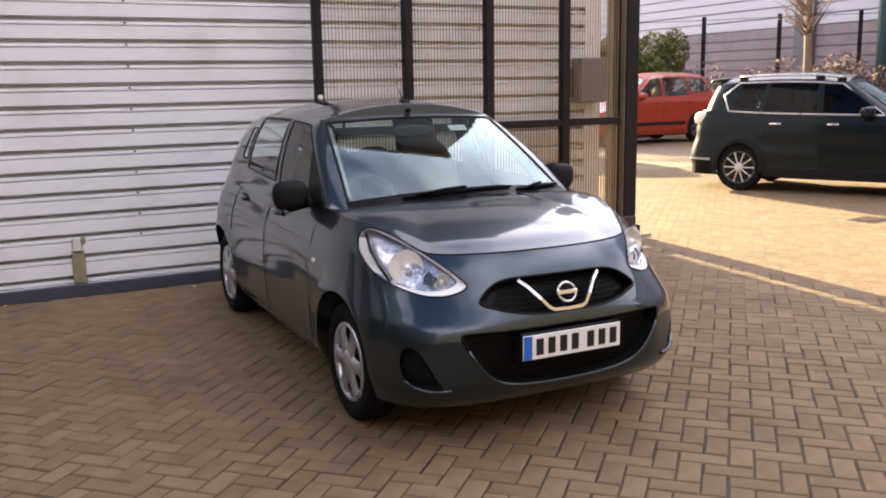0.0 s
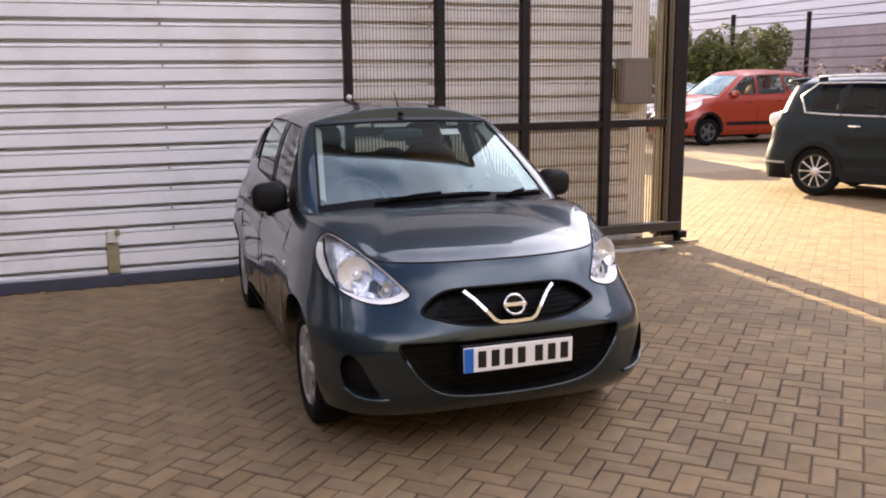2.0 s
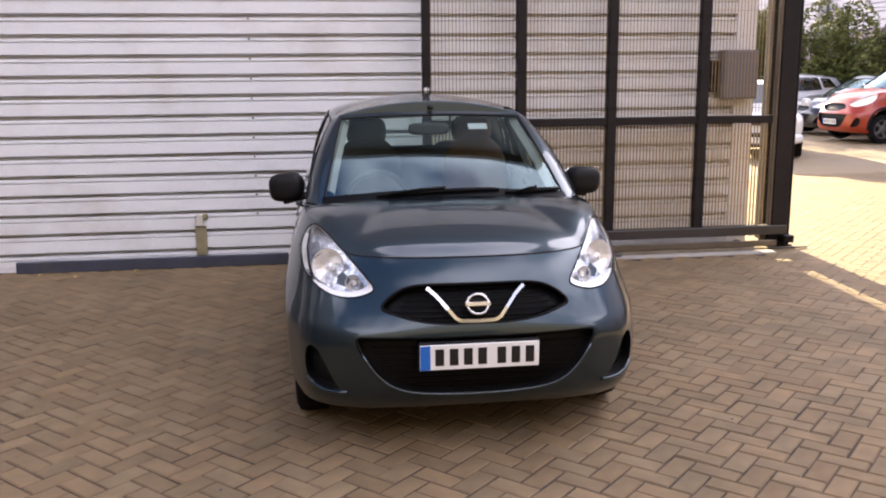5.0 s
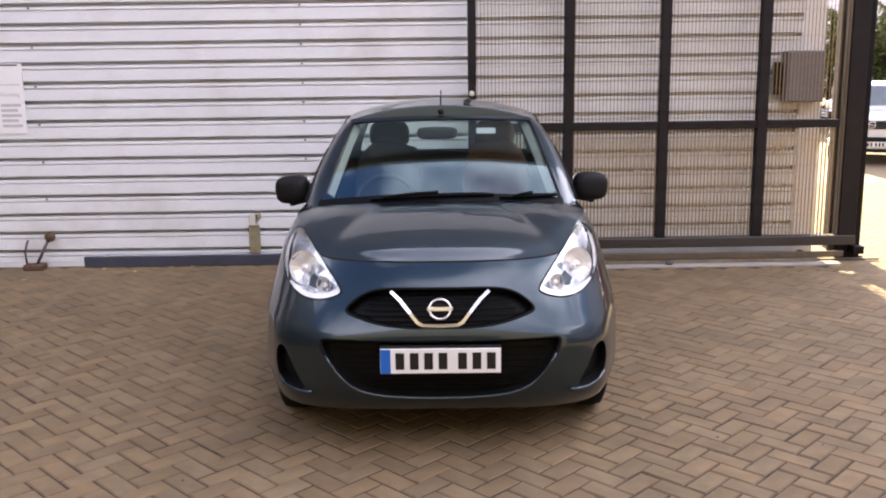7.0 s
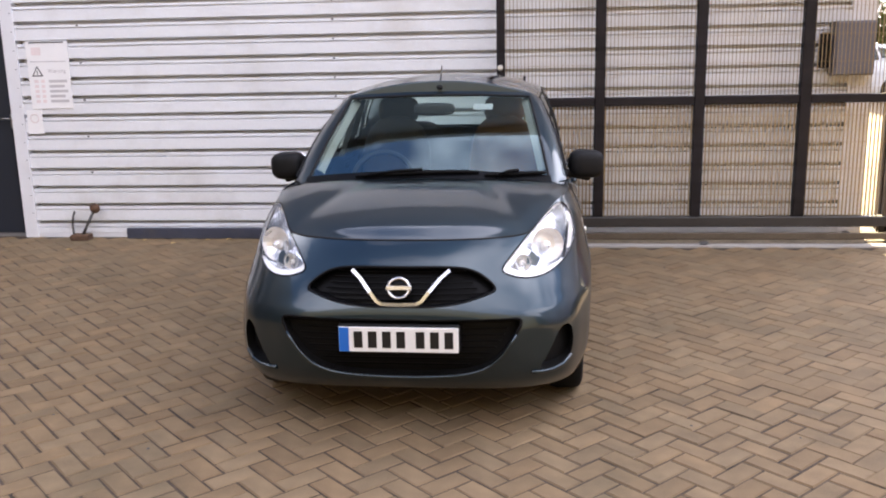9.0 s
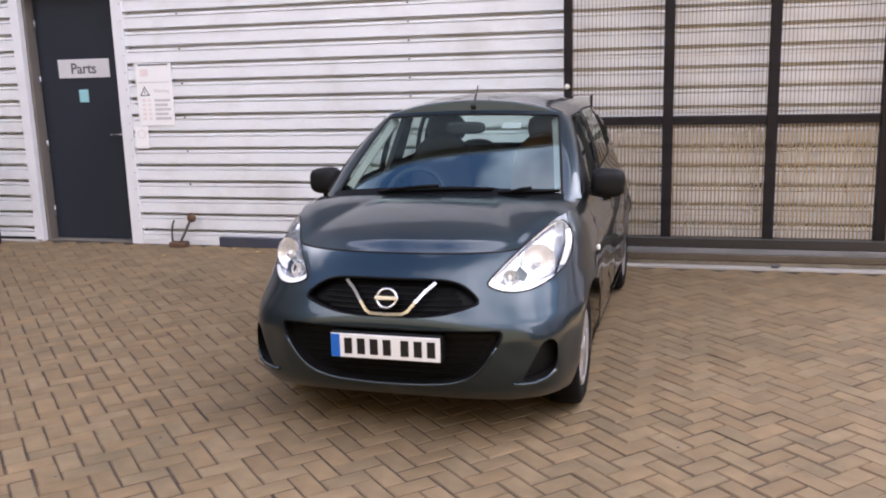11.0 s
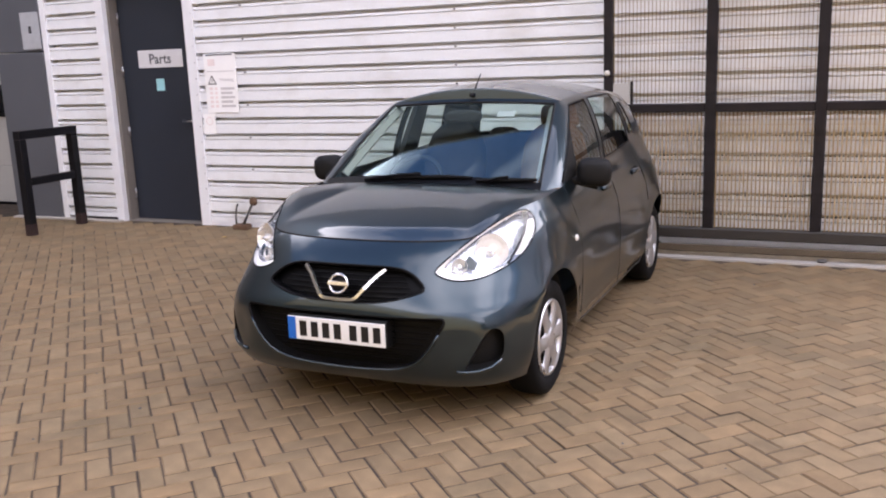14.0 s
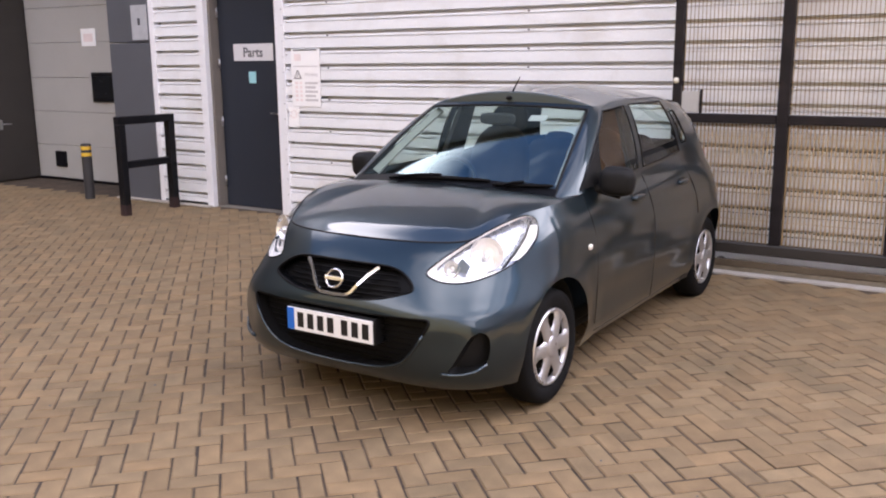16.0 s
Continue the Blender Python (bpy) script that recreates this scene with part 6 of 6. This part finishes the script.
def build_far_building():
    """A second clad building that closes the yard, with a fence and planting before it."""
    b = empty("far_building", pose(24.0, 24.0, 0, 0, 0, -92.5), "large pale ribbed metal building, darker in its lower part", "building")
    for k in range(27):
        z = 1.25 + 0.333 * k
        # The six lowest courses take the darker mauve-brown of the base.
        part("cladding_course", box(-30, 30, 0.0, 0.30, z, z + 0.285, 0), M_FARW if k > 5 else M_BASE, b)
        # Groove shade is put into a darker colour than the ribs.
        part("cladding_groove", box(-30, 30, 0.06, 0.30, z + 0.287, z + 0.338, 0), M_FARD, b)
    part("base_wall", box(-30, 30, 0.02, 0.30, 0.0, 1.248, 0), M_BASE, b, "dull mauve-brown lower wall")
    part("body", box(-30, 30, 0.32, 14, 0.0, 10.4, 0), M_FARW, b)
    for x in (-14.0, 3.2, 19):
        part("pilaster", box(x - 0.38, x + 0.38, -0.12, -0.002, 0, 10.4, 0.01), M_GREY, b, "grey vertical panel")
    part("downpipe", tube([(6.2, -0.14, 0), (6.2, -0.14, 10.3)], 0.17, 12), mat("teal_pipe", (0.05, 0.10, 0.11), 0.5, var=0.1, bump=0), b, "dark teal round downpipe")
    part("roof", box(-30.3, 30.3, -0.3, 14.2, 10.41, 10.7, 0.02), M_ROOF, b)


build_far_building()


def leaf_cloud(cx, cy, cz, rx, ry, rz, n, seed, size=0.10):
    """Many small leaves spread over lumpy forms."""
    rng = random.Random(seed)
    V, F = [], []
    lumps = [(cx + rng.uniform(-1, 1) * rx * 0.7, cy + rng.uniform(-1, 1) * ry * 0.6, cz + rng.uniform(-0.55, 0.75) * rz, rng.uniform(0.35, 0.6)) for _ in range(14)]
    for i in range(n):
        lx, ly, lz, s = lumps[rng.randrange(len(lumps))]
        d = Vector((rng.gauss(0, 1), rng.gauss(0, 1), rng.gauss(0, 1))).normalized()
        r = s * rng.uniform(0.72, 1.0) ** 0.5
        c = Vector((lx + d.x * rx * r, ly + d.y * ry * r, max(0.02, lz + d.z * rz * r)))
        a = Vector((rng.gauss(0, 1), rng.gauss(0, 1), rng.gauss(0, 1))).normalized()
        b_ = a.orthogonal().normalized()
        sz = size * rng.uniform(0.6, 1.4)
        k = len(V)
        V += [c - a * sz, c + b_ * sz * 0.5, c + a * sz, c - b_ * sz * 0.5]
        F.append((k, k + 1, k + 2, k + 3))
    return V, F


def build_planting():
    rng = random.Random(5)
    # clipped evergreen bushes behind the parked row
    spots = [(18.9, 22.1, 2.65, 1.1, 1.1), (18.3, 23.3, 2.9, 1.3, 1.2), (17.4, 24.7, 3.0, 1.3, 1.2), (16.5, 26.2, 3.1, 1.4, 1.3), (15.4, 27.7, 3.2, 1.5, 1.3), (14.2, 29.3, 3.2, 1.5, 1.4)]
    for i, (x, y, h, rx, ry) in enumerate(spots):
        e = empty("bush", pose(x, y, 0), "dense dark green evergreen bush behind the parked cars", "bush", group="evergreen bushes")
        V, F = leaf_cloud(0, 0, h * 0.55, rx, ry, h * 0.55, 11000, 11 + i, 0.065)
        part("crown", mesh_of("crown", V, F, M_LEAF), M_LEAF, e)
        part("trunk", tube([(0, 0, 0), (0.05, 0, h * 0.3), (0.02, 0.04, h * 0.7)], [0.10, 0.08, 0.03], 8), M_TWIG, e)
    # a bare sapling and low reddish shrubs along the fence
    for i, (x, y) in enumerate(((20.3, 17.6),)):
        t = empty("bare_tree", pose(x, y, 0), "slim leafless tree with pale brown twigs", "tree")
        part("trunk", tube([(0, 0, 0), (0.05, 0.03, 2.0), (0.0, 0.1, 4.2), (0.1, 0.1, 6.8)], [0.14, 0.11, 0.08, 0.02], 8), M_TWIG, t)
        bm = bmesh.new()
        for k in range(150):
            z = rng.uniform(2.6, 6.5)
            a = rng.uniform(0, 6.28); L = rng.uniform(0.5, 1.7)
            p = Vector((0.03, 0.07, z))
            d = Vector((math.cos(a), math.sin(a), rng.uniform(0.3, 1.0))).normalized()
            pts = [p, p + d * L * 0.5, p + d * L + Vector((rng.gauss(0, 0.12), rng.gauss(0, 0.12), rng.gauss(0, 0.12)))]
            tube(pts, [0.022, 0.014, 0.005], 4, bm=bm)
            for _ in range(3):
                q = p + d * L * rng.uniform(0.4, 1)
                e2 = (d + Vector((rng.gauss(0, 0.6), rng.gauss(0, 0.6), rng.gauss(0, 0.4)))).normalized()
                tube([q, q + e2 * L * 0.4], [0.008, 0.003], 3, bm=bm)
        part("crown", bm, M_TWIG, t, "bare brown twigs")
    m_shrub = mat("reddish_shrub", (0.13, 0.075, 0.06), 0.8, var=0.3, scale=2, bump=0, rand=0.4)
    V, F = [], []
    for i in range(9):
        x = 20.2 + i * 0.55; y = 21.4 - i * 1.35
        v, f = leaf_cloud(x, y, 0.9, 1.0, 0.8, 1.1, 2200, 60 + i, 0.06)
        F += [tuple(k + len(V) for k in q) for q in f]; V += v
    tagged(new("low_shrubs", mesh_of("low_shrubs", V, F, m_shrub)), "low reddish-brown shrubs along the fence", "shrubs", kind="stuff")


build_planting()


def build_fence():
    f = empty("fence", pose(0, 0, 0), "dark steel mesh fence with upright posts before the far building", "fence")
    a, b = Vector((13.7, 30.5, 0)), Vector((27.2, 13.0, 0))
    n = 11
    for i in range(n):
        p = a.lerp(b, i / (n - 1))
        part("post", box(-0.06, 0.06, -0.06, 0.06, 0, 3.5, 0.006), M_BLACK, f).matrix_basis = pose(p.x, p.y, 0, 0, 0, -52)
    for z in (0.3, 3.4):
        part("rail", tube([tuple(a + Vector((0, 0, z))), tuple(b + Vector((0, 0, z)))], 0.008, 5), M_BLACK, f)


build_fence()


def build_drain():
    d = empty("drain_cover", pose(9.05, 6.85, 0, 0, 0, 10), "rusty iron slotted drain cover let into the paving", "drain cover")
    part("frame", box(-0.22, 0.22, -0.16, 0.16, -0.01, 0.006, 0.003), M_IRON, d)
    for k in range(7):
        part("bar", box(-0.19 + k * 0.058, -0.16 + k * 0.058, -0.13, 0.13, 0.0065, 0.014, 0.002), M_RUST, d)


build_drain()


# ---- herringbone paving ----
def brick_verts(l, w, h=0.0, e=0.006):
    a, b = l / 2, w / 2
    top = [(-a + e, -b + e, h), (a - e, -b + e, h), (a - e, b - e, h), (-a + e, b - e, h)]
    low = [(-a, -b, h - e), (a, -b, h - e), (a, b, h - e), (-a, b, h - e)]
    return top + low


BRICK_F = [(0, 1, 2, 3), (4, 5, 1, 0), (5, 6, 2, 1), (6, 7, 3, 2), (7, 4, 0, 3)]


def build_paving(x0, x1, y0, y1):
    pav = empty("pavement", pose(0, 0, 0), "brown clay pavers laid in a diagonal herringbone", "pavement", kind="structure")
    rng = random.Random(3)
    w, gap = 0.1033, 0.0075
    c45 = math.sqrt(0.5)
    me = mesh_of("brick", brick_verts(2 * w - gap, w - gap), BRICK_F, M_PAVER)
    filled = brick_verts(2 * w - 0.0028, w - 0.0028, 0.0, 0.0024)
    near, V, F = 0, [], []
    reach = int((abs(x0) + abs(x1) + abs(y0) + abs(y1)) / w)
    for r in range(-reach, reach):
        for k in range(-reach // 4 - 1, reach // 4 + 1):
            for du, dv, turn in ((1.0, 0.5, 0), (3.5, 1.0, 90)):
                u, v = (r + 4 * k + du) * w + 0.008, (r + dv + 1) * w - 0.053
                x, y = (u - v) * c45 + 2.3, (u + v) * c45 + 2.3
                if not (x0 < x < x1 and y0 < y < y1):
                    continue
                if y > 7.19 and x < 5.75:
                    if not (x < 2.2 and y < 7.58):
                        continue
                ang = 45 + turn + rng.gauss(0, 0.45)
                dz = rng.gauss(0, 0.0010) * (0.35 if x > 5.9 else 1)
                m = pose(x + rng.gauss(0, 0.0012), y + rng.gauss(0, 0.0012), dz, rng.gauss(0, 0.32) * (0.3 if x > 5.9 else 1), rng.gauss(0, 0.32) * (0.3 if x > 5.9 else 1), ang)
                if near < 300 and 1.1 < x < 3.9 and 1.35 < y < 3.35:
                    near += 1
                    ob = new("brick", me)
                    ob.parent = pav
                    ob.matrix_basis = m
                    continue
                n = len(V)
                silted = rng.random() < min(1.0, max(0.0, (y - 4.6) / 1.9, (x - 3.4) / 1.6)) * 0.85
                V += [m @ Vector(p) for p in (filled if x > 5.9 or silted else brick_verts(2 * w - gap - rng.uniform(-0.002, 0.003), w - gap - rng.uniform(-0.002, 0.003)))]
                F += [tuple(n + i for i in f) for f in BRICK_F]
    ob = part("bricks", mesh_of("bricks", V, F, M_PAVER), M_PAVER, pav)
    ob["kind"] = "stuff"
    # Past the shadow edge at x 5.9, sunlight is put into the sand's colour.
    for a, b, m_s, text in ((x0, 5.9, M_SAND, "dark sand in the joints"), (5.9, x1, M_SANDP, "joint sand, made paler for the sunlit yard")):
        v = [(a, y0, -0.0055), (b, y0, -0.0055), (b, y1, -0.0055), (a, y1, -0.0055)]
        part("joint_sand", mesh_of("joint_sand", v, [(0, 1, 2, 3)], m_s), m_s, pav, text)


build_paving(-9.0, 13.5, -3.0, 13.0)
